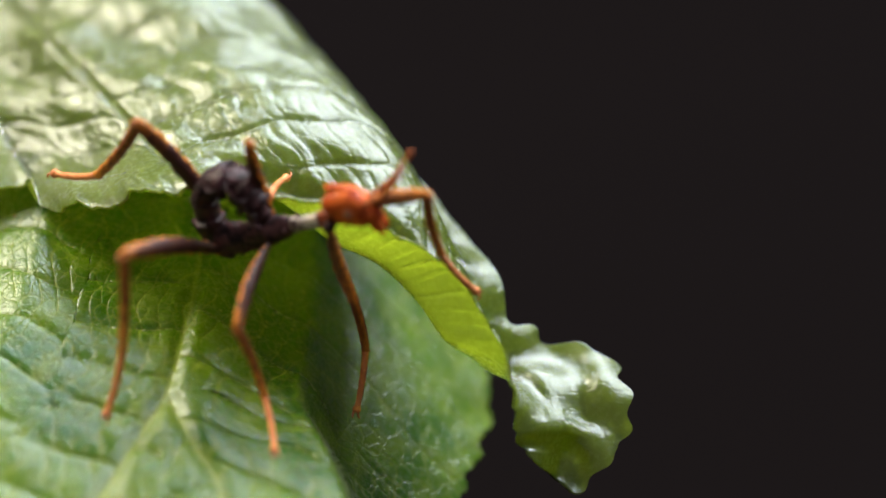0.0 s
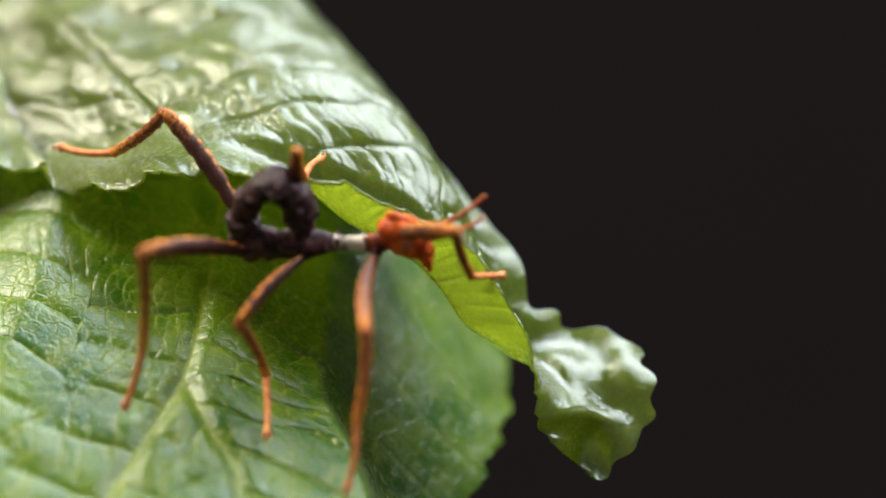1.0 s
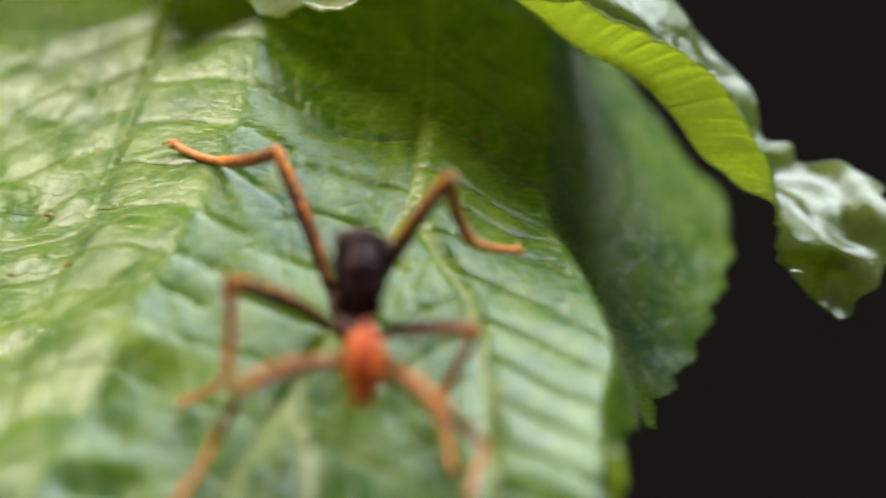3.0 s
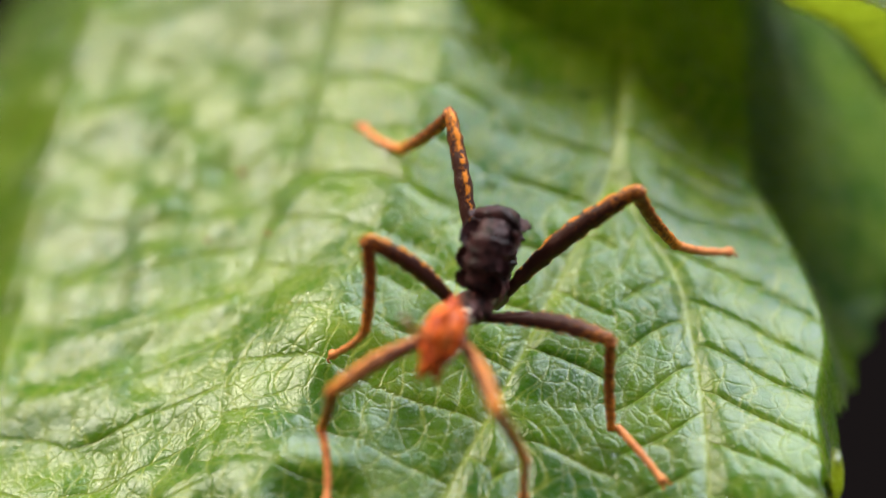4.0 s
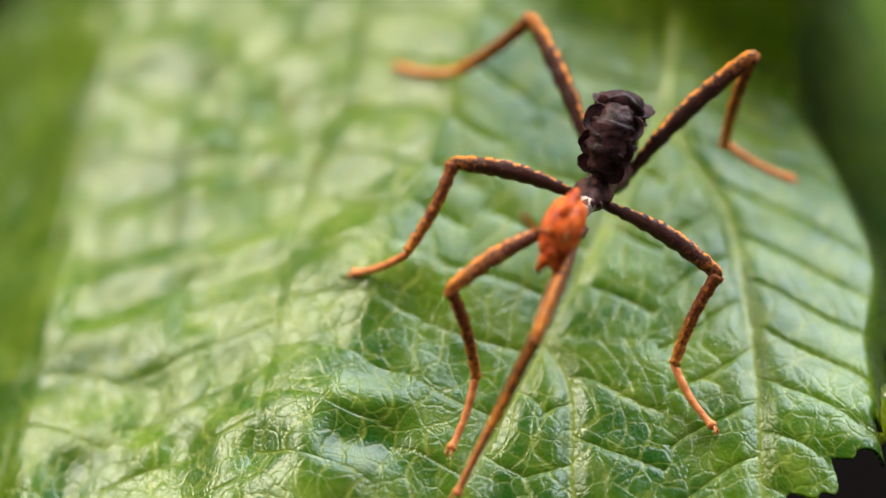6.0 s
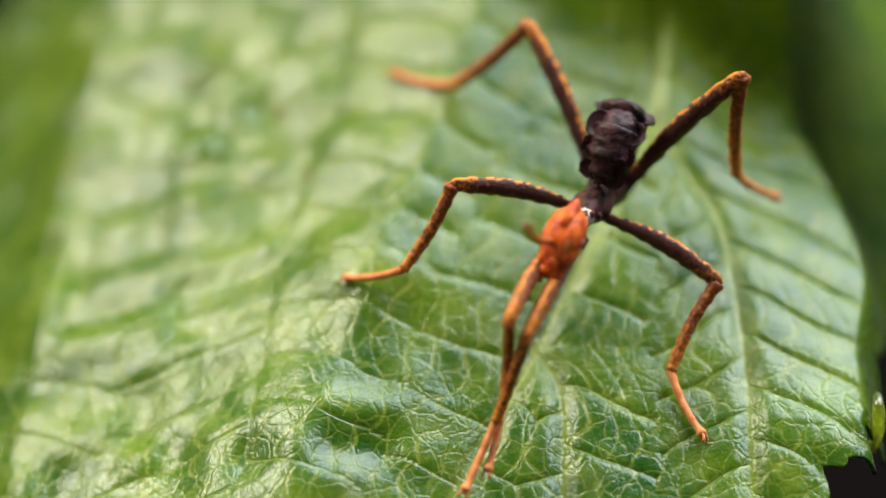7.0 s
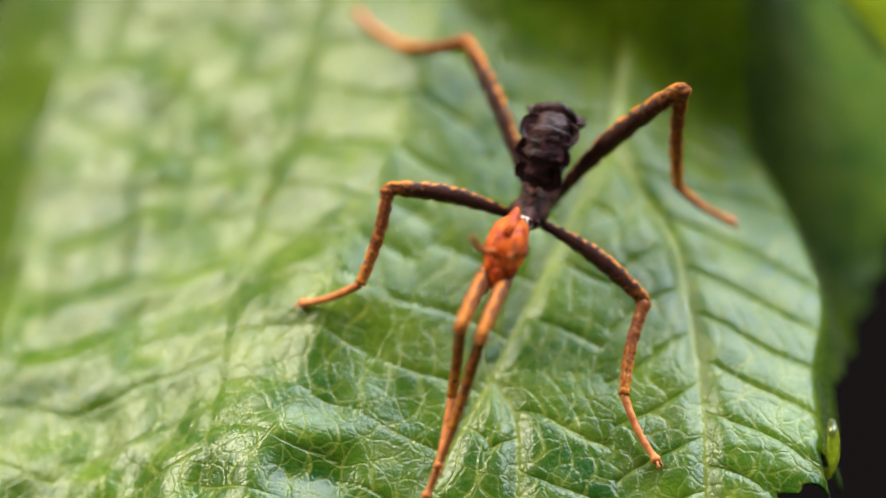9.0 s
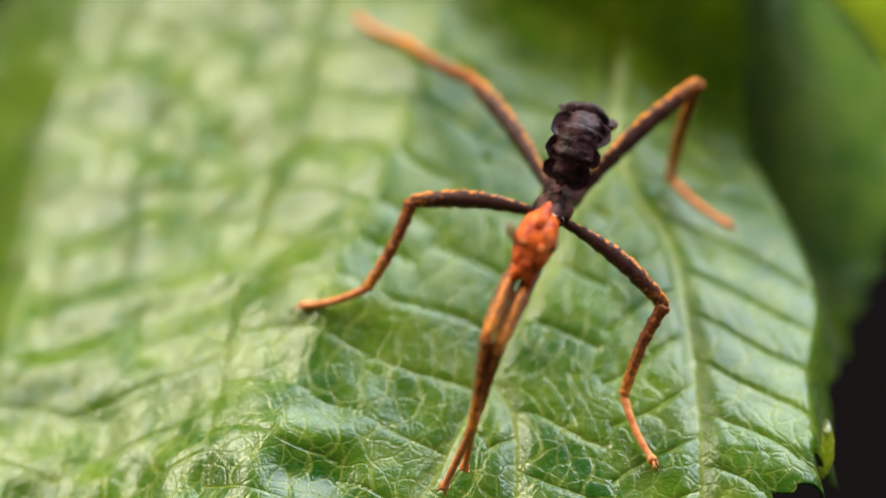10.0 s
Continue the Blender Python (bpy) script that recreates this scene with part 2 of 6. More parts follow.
def main_height(x, y):
    """The broad leaf: slopes gently towards the viewer, falls off left of one rib and steeply right of its crest."""
    z = 0.268 * np.minimum(y, 36 + 0 * y) - 0.12 * np.clip(y - 36, 0, None)
    # the panel right of the side rib lies flatter
    z = z - 0.15 * np.clip(y - 1, -6, 20) * sstep(8, 15, x)
    crest = crest_of(y)
    over = np.clip(x - crest, 0, None)
    fold = 7.6 * (1 - sstep(4, 30, y))
    z = z - fold * (1 - np.exp(-(over / 2.1) ** 1.5)) - 1.05 * (np.sqrt(over ** 2 + 1.0) - 1.0) - 0.008 * np.clip(np.minimum(x, crest) - 8, 0, None) ** 2
    # a blunt ridge left of the middle rib: the blade leans left beyond it
    ridge = np.interp(y, [-20, -6, 0, 6, 16.6, 22, 30, 60], [-15.5, -12.3, -10.2, -7.9, -4.2, -2.8, -1.7, 0.0])
    left = ridge - x
    z = z - 0.46 * np.where(left > 0, np.sqrt(left ** 2 + 1.2) - 1.095, 0) + 0.14 * np.clip(left - 9, 0, None)
    z = z - 0.10 * np.clip(-left, 0, 9)
    far = -28.5 + 0.1 * np.clip(y, 0, None) - x
    z = z - 0.7 * np.where(far > 0, np.sqrt(far ** 2 + 1) - 1, 0)
    # the tip bends down
    z = z - 0.006 * np.clip(-1 - y, 0, None) ** 2
    return z


def main_surface(x, y):
    """Height of the broad leaf with its veins and rumples, and the distances to its veins."""
    z = main_height(x, y)
    rib, vein, rung = ribs_of(x, y, MAIN_RIBS)
    # the part left of the ridge is more crumpled, with weaker side veins
    over = sstep(-0.5, 1.5, x - crest_of(y))
    rung = rung + 1.5 * over
    rumple = sstep(3, 9, -x - 0.3 * (y - 10) - 2)
    z = z + quilting(rib, vein, rung) * (1 - 0.6 * rumple) * (1 - 0.5 * over) + 0.06 * value_noise(x, y, 1.9, 3) + 0.015 * value_noise(x, y, 0.7, 4)
    z = z + rumple * (0.30 * value_noise(x, y, 5.0, 9) + 0.38 * value_noise(x, y, 2.2, 17))
    return z, rib, vein, rung


def vein_tube(name, line, radius, parent):
    """A low rounded rib, half sunk into the blade, thinning to its tip."""
    line = line + np.array([0, 0, -0.3 * radius])
    tang = np.gradient(line, axis=0)
    side = np.column_stack([tang[:, 1], -tang[:, 0], 0 * tang[:, 0]])
    side /= np.linalg.norm(side, axis=1, keepdims=True)
    u = np.linspace(0, 1, len(line))
    r = radius * (1 - 0.55 * u) * (1 + 0.12 * np.sin(u * 37))
    bm = bmesh.new()
    rings = []
    for p, sd, k in zip(line, side, r):
        rings.append([bm.verts.new((p + sd * k * math.cos(a) + np.array([0, 0, 0.7 * k * math.sin(a)])) * MM) for a in np.linspace(0, 2 * math.pi, 8, endpoint=False)])
    for a, b in zip(rings, rings[1:]):
        for k in range(8):
            bm.faces.new((a[k], a[(k + 1) % 8], b[(k + 1) % 8], b[k]))
    bmesh.ops.recalc_face_normals(bm, faces=bm.faces)
    return part(name, bm, LEAF_RIB, parent)


def main_leaf():
    centre = np.array([0.0, 14.0])
    outline = [(18.4, -4.4), (19.9, 5.2), (22.3, 14.4), (25.6, 23.0), (27.2, 28.0), (27.8, 32), (27.0, 35.5), (24.5, 36), (19, 43), (11, 50), (0, 54), (-9, 56), (-22, 58), (-36, 44), (-42, 22),
               (-41, 0), (-33, -16), (-20, -24), (-6, -22), (3, -16), (9, -11.8), (14.2, -9.3), (17.2, -6.6)]
    na, nr = 1100, 170
    loop = smooth_loop(outline, 4000)
    step = np.hypot(*np.diff(np.vstack([loop, loop[:1]]), axis=0).T)
    run = np.concatenate([[0], np.cumsum(step)])[:-1]
    total = step.sum()
    s = np.linspace(0, total, na, endpoint=False)
    bx, by = np.interp(s, run, loop[:, 0]), np.interp(s, run, loop[:, 1])
    # saw teeth: coarse ones with finer ones between, pointing to the tip
    saw = lambda q: np.where(q % 1 < 0.72, (q % 1) / 0.72, (1 - q % 1) / 0.28)
    tooth = 1.5 * saw(s / 4.3 + 0.3 * np.sin(s * 0.21)) + 0.5 * saw(s / 1.5) - 0.9
    tooth = tooth * (1 - 0.62 * sstep(-3, 3, by) * sstep(14, 20, bx))
    r = np.linspace(0, 1, nr)[:, None] ** 0.75
    dx, dy = bx - centre[0], by - centre[1]
    size = np.hypot(dx, dy)
    grow = r + (tooth / size)[None, :] * sstep(0.86, 1.0, r) ** 2
    x, y = centre[0] + dx[None, :] * grow, centre[1] + dy[None, :] * grow
    z, rib, vein, rung = main_surface(x, y)
    z = z + 0.35 * value_noise(s[None, :] + 0 * x, 0 * x, 2.6, 6) * sstep(0.9, 1.0, r)
    leaf = new("broad_leaf")
    tagged(leaf, "broad serrated green leaf with sunken veins and waxy sheen", "leaf")
    blade = sheet("blade", np.stack([x, y, z], -1), rib, vein, rung, LEAF_MAIN, True, 0.22)
    blade.parent = leaf
    for i, (line, *_) in enumerate(MAIN_RIBS):
        line = line[(line[:, 1] < 50) & (line[:, 1] > -14.5)]
        lz = main_surface(line[:, 0], line[:, 1])[0]
        vein_tube("midrib" if i == 0 else "rib", np.column_stack([line, lz]), 0.24 if i == 0 else 0.16 if i < 3 else 0.08, leaf)


main_leaf()


# the arched leaf: its rim is an arch that faces the viewer
NODE = (0.0, 48.0, 62.2)  # where its stalk leaves the cane
RIM = [(-11.6, 33.0, 10.4), (-8.6, 32.0, 9.9), (-5.0, 31.9, 9.9), (-3.1, 32.0, 10.1), (-2.1, 30.6, 8.8), (0.2, 29.6, 9.6), (2.7, 28.4, 10.4), (6.0, 26.9, 12.3),
       (11.2, 25.2, 13.3), (16.3, 24.0, 13.2), (20.3, 22.8, 12.2), (23.5, 22.0, 10.7), (26.2, 20.6, 8.5), (28.0, 19.2, 5.9), (29.1, 18.2, 3.2), (29.8, 17.1, 0.4),
       (30.25, 16.4, -2.0)]
LIP = [0, 0, 0, 0, 1.5, 3.8, 4.2, 3.0, 2.0, 1.6, 0.8, 0, 0, 0, 0, 0, 0]  # how far the turned-up lip stands out of the blade
LIP_WAY = np.array([0.05, -0.84, 0.50])


def arch_leaf():
    na, nb = 620, 230
    rim = smooth_line(RIM, na)
    a = np.linspace(0, 1, na)[None, :]
    b = np.linspace(0, 1, nb)[:, None] ** 1.15
    step = np.concatenate([[0], np.cumsum(np.linalg.norm(np.diff(rim, axis=0), axis=1))])[None, :]
    flare = sstep(0.83, 0.92, a)
    fan = np.clip((a - 0.855) / 0.145, 0, 1)
    frill = np.interp(fan, [0, 0.25, 0.5, 0.75, 1], [5.0, 6.0, 7.2, 6.6, 3.6]) - 0.7 * np.exp(-((fan - 0.27) / 0.06) ** 2) + 0.22 * np.sin(step * 3.1) + 0.25 * np.sin(step * 7.3 + 1)
    length = 60 + (frill - 60) * sstep(0.78, 0.87, a)
    # the lower end of the rim spreads into a short round frill
    angle = np.interp(fan, [0, 0.25, 0.5, 0.75, 1], [0.85, 0.55, 0.2, -0.2, -0.8])
    spread = np.stack([np.cos(angle), 1.5 * np.sin(angle) + 0.25, 0.16 * np.sin(angle) - 0.03], -1)
    d = np.array([-0.40, 0.90, 0.07]) * (1 - flare[..., None]) + spread * flare[..., None]
    reach = (b * length)[..., None]
    run = b * length
    lip = smooth_line([(k, 0, 0) for k in LIP], na)[None, :, :1] * LIP_WAY * (1 - sstep(0, 5, run))[..., None]
    pts = rim[None] + reach * d + lip
    # away from the rim the frill levels out into a flat lobe
    level = (2.4 - rim[None, :, 2]) * sstep(0, 2.4, run) * flare * (1 - sstep(0.3, 1.0, fan))
    pts[..., 2] += level
    pts[..., 1] -= 1.73 * level
    pts += (sstep(0, 3, run) * flare)[..., None] * np.array([0.0, 3.4, -2.0])
    # roof bulges a little and hangs behind
    pts[..., 2] += 0.8 * np.sin(np.clip(run / 30, 0, 1) * np.pi * 0.5) * (1 - sstep(0.45, 0.9, a)) - 0.006 * np.clip(run - 22, 0, None) ** 2 * (1 - flare)
    # behind the rim the blade first dips into the arch, then swells out beyond the rim again
    tang = np.gradient(rim, axis=0)
    tang /= np.linalg.norm(tang, axis=1, keepdims=True)
    inward = np.cross(np.array([0.0, 1.0, 0.0]), tang)
    inward /= np.linalg.norm(inward, axis=1, keepdims=True)
    inward = np.where((inward[:, 2:3] > 0), -inward, inward)
    bent = sstep(0.46, 0.63, a) * (1 - sstep(0.88, 0.97, a))
    top = np.abs(inward[:, 2])[None, :]
    depth = 1.9 + 2.1 * top
    ledge = 1.3 / depth
    dip = depth * sstep(0, 3.0, run) * (1 - (1 - ledge) * sstep(3.0, 4.8, run) - ledge * sstep(4.8, 15, run))
    dip = dip - (0.8 + 4.3 * (1 - top) * (1 - 0.5 * sstep(0.72, 0.86, a))) * sstep(3, 9.5, run)
    pts = pts + inward[None] * (bent * dip)[..., None]
    wave = 0.8 * value_noise(step + 0 * run, run, 6.5, 21) * sstep(0, 9, run) + (0.32 * np.sin(step * 1.35 + run * 0.5) + 0.28 * np.sin(step * 2.9 - run * 0.9) + 0.15 * np.sin(run * 2.1 + step) + 0.4 * value_noise(step + 0 * run, run + 0 * step, 1.6, 33)) * flare * sstep(0.3, 4, run) - (0.012 + 0.04 * sstep(0.4, 1.0, fan)) * run ** 2 * flare
    x, y = step + 0 * run, run + 0 * step
    ribs = [(smooth_line([(0.8, 1.5), (1.0, 10), (2.0, 22), (4, 58)], 30), 3.2, -0.22, 0.99), (smooth_line([(22.5, 3), (20.5, 14), (18, 30), (16, 58)], 30), 3.6, 0.3, 0.98)]
    rib, vein, rung = ribs_of(x, y, ribs)
    quilt = 1.0 * quilting(rib, vein, rung) + 0.16 * value_noise(x, y, 2.2, 8) + 0.05 * value_noise(x, y, 0.9, 5)
    n = np.cross(np.gradient(pts, axis=1), np.gradient(pts, axis=0))
    n /= np.linalg.norm(n, axis=2, keepdims=True) + 1e-9
    pts = pts + n * (wave + quilt * sstep(2.5, 5, run))[..., None]
    # small teeth along the rim
    saw = lambda q: np.where(q % 1 < 0.7, (q % 1) / 0.7, (1 - q % 1) / 0.3)
    tooth = (0.55 * saw(step / 4.6) + 0.25 * saw(step / 1.4)) * (1 - sstep(0, 2.5, run))
    pts = pts - d * tooth[..., None] + 0.25 * np.stack([0 * tooth, 0 * tooth, -tooth], -1)
    pts[..., 2] += 0.35 * value_noise(step, 0 * step, 1.7, 30) * (1 - sstep(0, 2, run))
    node = np.array(NODE)
    leaf = new("arched_leaf")
    tagged(leaf, "glossy green leaf arched over another leaf, yellowish underside", "leaf")
    leaf.location = node * MM
    blade = sheet("blade", pts - node, rib, vein, rung, LEAF_ARCH, False, 0.2)
    blade.parent = leaf
    for i, (line, *_) in enumerate(ribs):
        rows = []
        for q, w in line:
            ia = int(np.clip(np.searchsorted(step[0], q), 0, na - 1))
            ib = int(round((nb - 1) * np.clip(w / length[0, ia], 0, 1) ** (1 / 1.15)))
            rows.append(pts[ib, ia] - node)
        rows = np.array(rows)
        keep = np.concatenate([[True], np.linalg.norm(np.diff(rows, axis=0), axis=1) > 0.2])
        vein_tube("midrib" if i == 0 else "rib", rows[keep], 0.10, leaf)


arch_leaf()


# ---- the insect ----
def skin(name, dark, light, spots, along=None, gloss=0.42, scale=1500.0):
    """Horny skin: two tones mixed by blotches and, if wanted, by the way along the limb."""
    m, n, l, p = nodes_of(name)
    pos = n.new("ShaderNodeTexCoord").outputs["Object"]
    blot = nd(n, "ShaderNodeTexNoise", Scale=scale, Detail=3.0, Roughness=0.6)
    l.new(pos, blot.inputs["Vector"])
    grit = nd(n, "ShaderNodeTexNoise", Scale=6000.0, Detail=2.0)
    l.new(pos, grit.inputs["Vector"])
    fac = math_node(n, l, "MULTIPLY", math_node(n, l, "SUBTRACT", blot.outputs["Fac"], 0.5), spots)
    if along:
        # upper and lower keels are lighter than the flanks, and so is the far end
        keel = n.new("ShaderNodeAttribute")
        keel.attribute_name = "keel"
        way = n.new("ShaderNodeAttribute")
        way.attribute_name = "way"
        fleck = nd(n, "ShaderNodeTexNoise", Scale=2300.0, Detail=1.0)
        l.new(pos, fleck.inputs["Vector"])
        dash = ramp(n, l, fleck.outputs["Fac"], [(0.42, (0.12, 0.12, 0.12)), (0.54, (1, 1, 1))]).outputs[0]
        fac = math_node(n, l, "ADD", fac, math_node(n, l, "MULTIPLY", math_node(n, l, "MULTIPLY", keel.outputs["Fac"], dash), along[2]))
        fac = math_node(n, l, "ADD", fac, math_node(n, l, "ADD", math_node(n, l, "MULTIPLY", math_node(n, l, "POWER", way.outputs["Fac"], 3.0), along[0]), along[1]))
    else:
        fac = math_node(n, l, "ADD", fac, 0.5)
    tone = ramp(n, l, fac, [(0.25, dark), (0.75, light)])
    col = mixc(n, l, math_node(n, l, "MULTIPLY", grit.outputs["Fac"], 0.25), tone.outputs[0], tuple(c * 0.4 for c in dark))
    l.new(col, p.inputs["Base Color"])
    p.inputs["Roughness"].default_value = gloss
    p.inputs["Specular IOR Level"].default_value = 0.20
    bump = nd(n, "ShaderNodeBump", Strength=0.45, Distance=0.00014)
    l.new(math_node(n, l, "ADD", blot.outputs["Fac"], math_node(n, l, "MULTIPLY", grit.outputs["Fac"], 0.5)), bump.inputs["Height"])
    l.new(bump.outputs[0], p.inputs["Normal"])
    return m


BODY = skin("dark_chitin", (0.012, 0.004, 0.005), (0.125, 0.048, 0.046), 2.4, gloss=0.46)
SHELL = skin("abdomen_chitin", (0.010, 0.004, 0.005), (0.075, 0.028, 0.031), 2.0, gloss=0.48)
RUST = skin("rusty_chitin", (0.040, 0.010, 0.008), (0.34, 0.070, 0.022), 2.0, gloss=0.42)
HEADS = skin("orange_chitin", (0.38, 0.038, 0.008), (0.88, 0.17, 0.022), 2.4, gloss=0.44)
COLLAR = skin("pale_chitin", (0.12, 0.07, 0.06), (0.70, 0.58, 0.46), 2.6, scale=900.0)
EYE = skin("eye_brown", (0.20, 0.06, 0.035), (0.55, 0.24, 0.15), 1.0, gloss=0.2)
FEMUR = skin("femur_chitin", (0.055, 0.018, 0.015), (0.82, 0.25, 0.020), 1.3, along=(0.42, 0.03, 1.0), scale=4600.0)
FORE_FEMUR = skin("fore_femur_chitin", (0.15, 0.060, 0.045), (0.82, 0.26, 0.035), 1.5, along=(0.45, 0.24, 0.75), scale=4600.0)
TIBIA = skin("tibia_chitin", (0.18, 0.045, 0.016), (0.84, 0.28, 0.040), 1.8, along=(0.45, 0.22, 0.70), scale=4600.0)
TARSUS = skin("tarsus_chitin", (0.50, 0.12, 0.035), (0.88, 0.32, 0.11), 1.2, along=(0.1, 0.55, 0.1))
FEELER = skin("antenna_chitin", (0.20, 0.05, 0.02), (0.66, 0.17, 0.04), 1.4)


def loft(spine, wide, tall, sides=12, up=(0, 0, 1), power=2.0, rough=0.0, seed=0):
    """A closed tube along spine (millimetres) with half-widths wide and half-heights tall."""
    spine = np.array(spine, float)
    tang = np.gradient(spine, axis=0)
    tang /= np.linalg.norm(tang, axis=1, keepdims=True)
    rng = np.random.RandomState(seed)
    bm = bmesh.new()
    rings = []
    for p, t, w, h in zip(spine, tang, wide, tall):
        side = np.cross(np.array(up, float), t)
        side /= np.linalg.norm(side) + 1e-9
        top = np.cross(t, side)
        ring = []
        for k in range(sides):
            a = 2 * math.pi * k / sides
            c, s = math.cos(a), math.sin(a)
            f = (abs(c) ** power + abs(s) ** power) ** (-1 / power) * (1 + rough * (rng.rand() - 0.5))
            ring.append(bm.verts.new((p + side * c * w * f + top * s * h * f) * MM))
        rings.append(ring)
    for a, b in zip(rings, rings[1:]):
        for k in range(sides):
            bm.faces.new((a[k], a[(k + 1) % sides], b[(k + 1) % sides], b[k]))
    bm.faces.new(rings[0][::-1])
    bm.faces.new(rings[-1])
    bmesh.ops.recalc_face_normals(bm, faces=bm.faces)
    return bm


def blob(at, size, rough=0.0, seed=0, sub=2):
    bm = bmesh.new()
    bmesh.ops.create_icosphere(bm, subdivisions=sub, radius=1)
    for v in bm.verts:
        k = 1 + rough * noise.noise(v.co * 2.2 + Vector((seed, 0, 0)))
        v.co = Vector([(c * s * k + a) * MM for c, s, a in zip(v.co, size, at)])
    return bm


def join(*parts):
    out = bmesh.new()
    for bm in parts:
        me = bpy.data.meshes.new("piece")
        bm.to_mesh(me)
        bm.free()
        out.from_mesh(me)
        bpy.data.meshes.remove(me)
    return out


insect = new("stick_insect")
tagged(insect, "young stick insect, dark curled abdomen, orange head, walking on leaf", "insect")


def body_parts():
    # hind and middle thorax, one dark trunk with side bulges at the hips
    xs = np.linspace(-4.7, 2.7, 22)
    bulge = lambda x, c: np.exp(-((x - c) / 0.7) ** 2)
    wide = 0.78 + 0.36 * bulge(xs, -3.3) + 0.26 * bulge(xs, 0.2) + 0.22 * bulge(xs, -2.2)
    tall = 0.78 + 0.50 * bulge(xs, -3.3) + 0.22 * bulge(xs, -1.4) + 0.25 * bulge(xs, -2.3) + 0.18 * bulge(xs, 0.1) - 0.20 * sstep(1.2, 2.5, xs)
    wide = wide * (1 - 0.40 * sstep(0.9, 2.1, xs))
    tall = tall * (1 - 0.25 * sstep(0.9, 2.1, xs))
    wide, tall = wide * sstep(-5.2, -4.3, xs), tall * sstep(-5.3, -4.3, xs)
    trunk = loft([(x, 0, 0.05 * math.sin(x)) for x in xs], wide * (1 + 0.07 * np.sin(xs * 5.2)), tall * (1 + 0.05 * np.sin(xs * 5.2 + 1)), 18, power=1.8, rough=0.20, seed=1)
    thorns = [blob((x, y, z), (0.16, 0.16, 0.30), 0.3, i, 1) for i, (x, y, z) in enumerate([(0.6, 0.35, 0.6), (0.6, -0.35, 0.6), (-0.9, 0.5, 0.55), (-0.9, -0.5, 0.55), (1.4, 0, 0.55), (2.2, 0.4, 0.35), (2.2, -0.4, 0.35), (-1.9, 0.3, 0.75), (-1.9, -0.3, 0.75), (1.5, 0.72, 0.05), (1.5, -0.72, 0.05), (-0.3, 0.0, 0.85)])]
    part("thorax", join(trunk, *thorns), BODY, insect)
    xs = np.linspace(1.9, 3.95, 9)
    part("collar", loft([(x, 0, 0) for x in xs], 0.57 - 0.10 * np.sin((xs - 1.9) * 1.5), 0.55 - 0.10 * np.sin((xs - 1.9) * 1.5), 14, power=2.1, rough=0.16, seed=2), COLLAR, insect, "pale cream collar")
    xs = np.linspace(3.8, 5.4, 9)
    part("prothorax", loft([(x, 0, 0.05 * (x - 3.8)) for x in xs], 0.50 + 0.16 * np.sin((xs - 3.8) * 1.96), 0.52 + 0.12 * np.sin((xs - 3.8) * 1.96), 14, rough=0.12, seed=3), RUST, insect)
    # hip joints
    for x in (-3.3, 0.2, 4.6):
        for s in (1, -1):
            part("coxa", loft([(x, s * 0.3, -0.15), (x, s * 0.6, -0.25), (x - 0.02, s * 0.95, -0.32)], [0.34, 0.40, 0.30], [0.36, 0.42, 0.32], 10, up=(1, 0, 0), rough=0.1), BODY, insect)


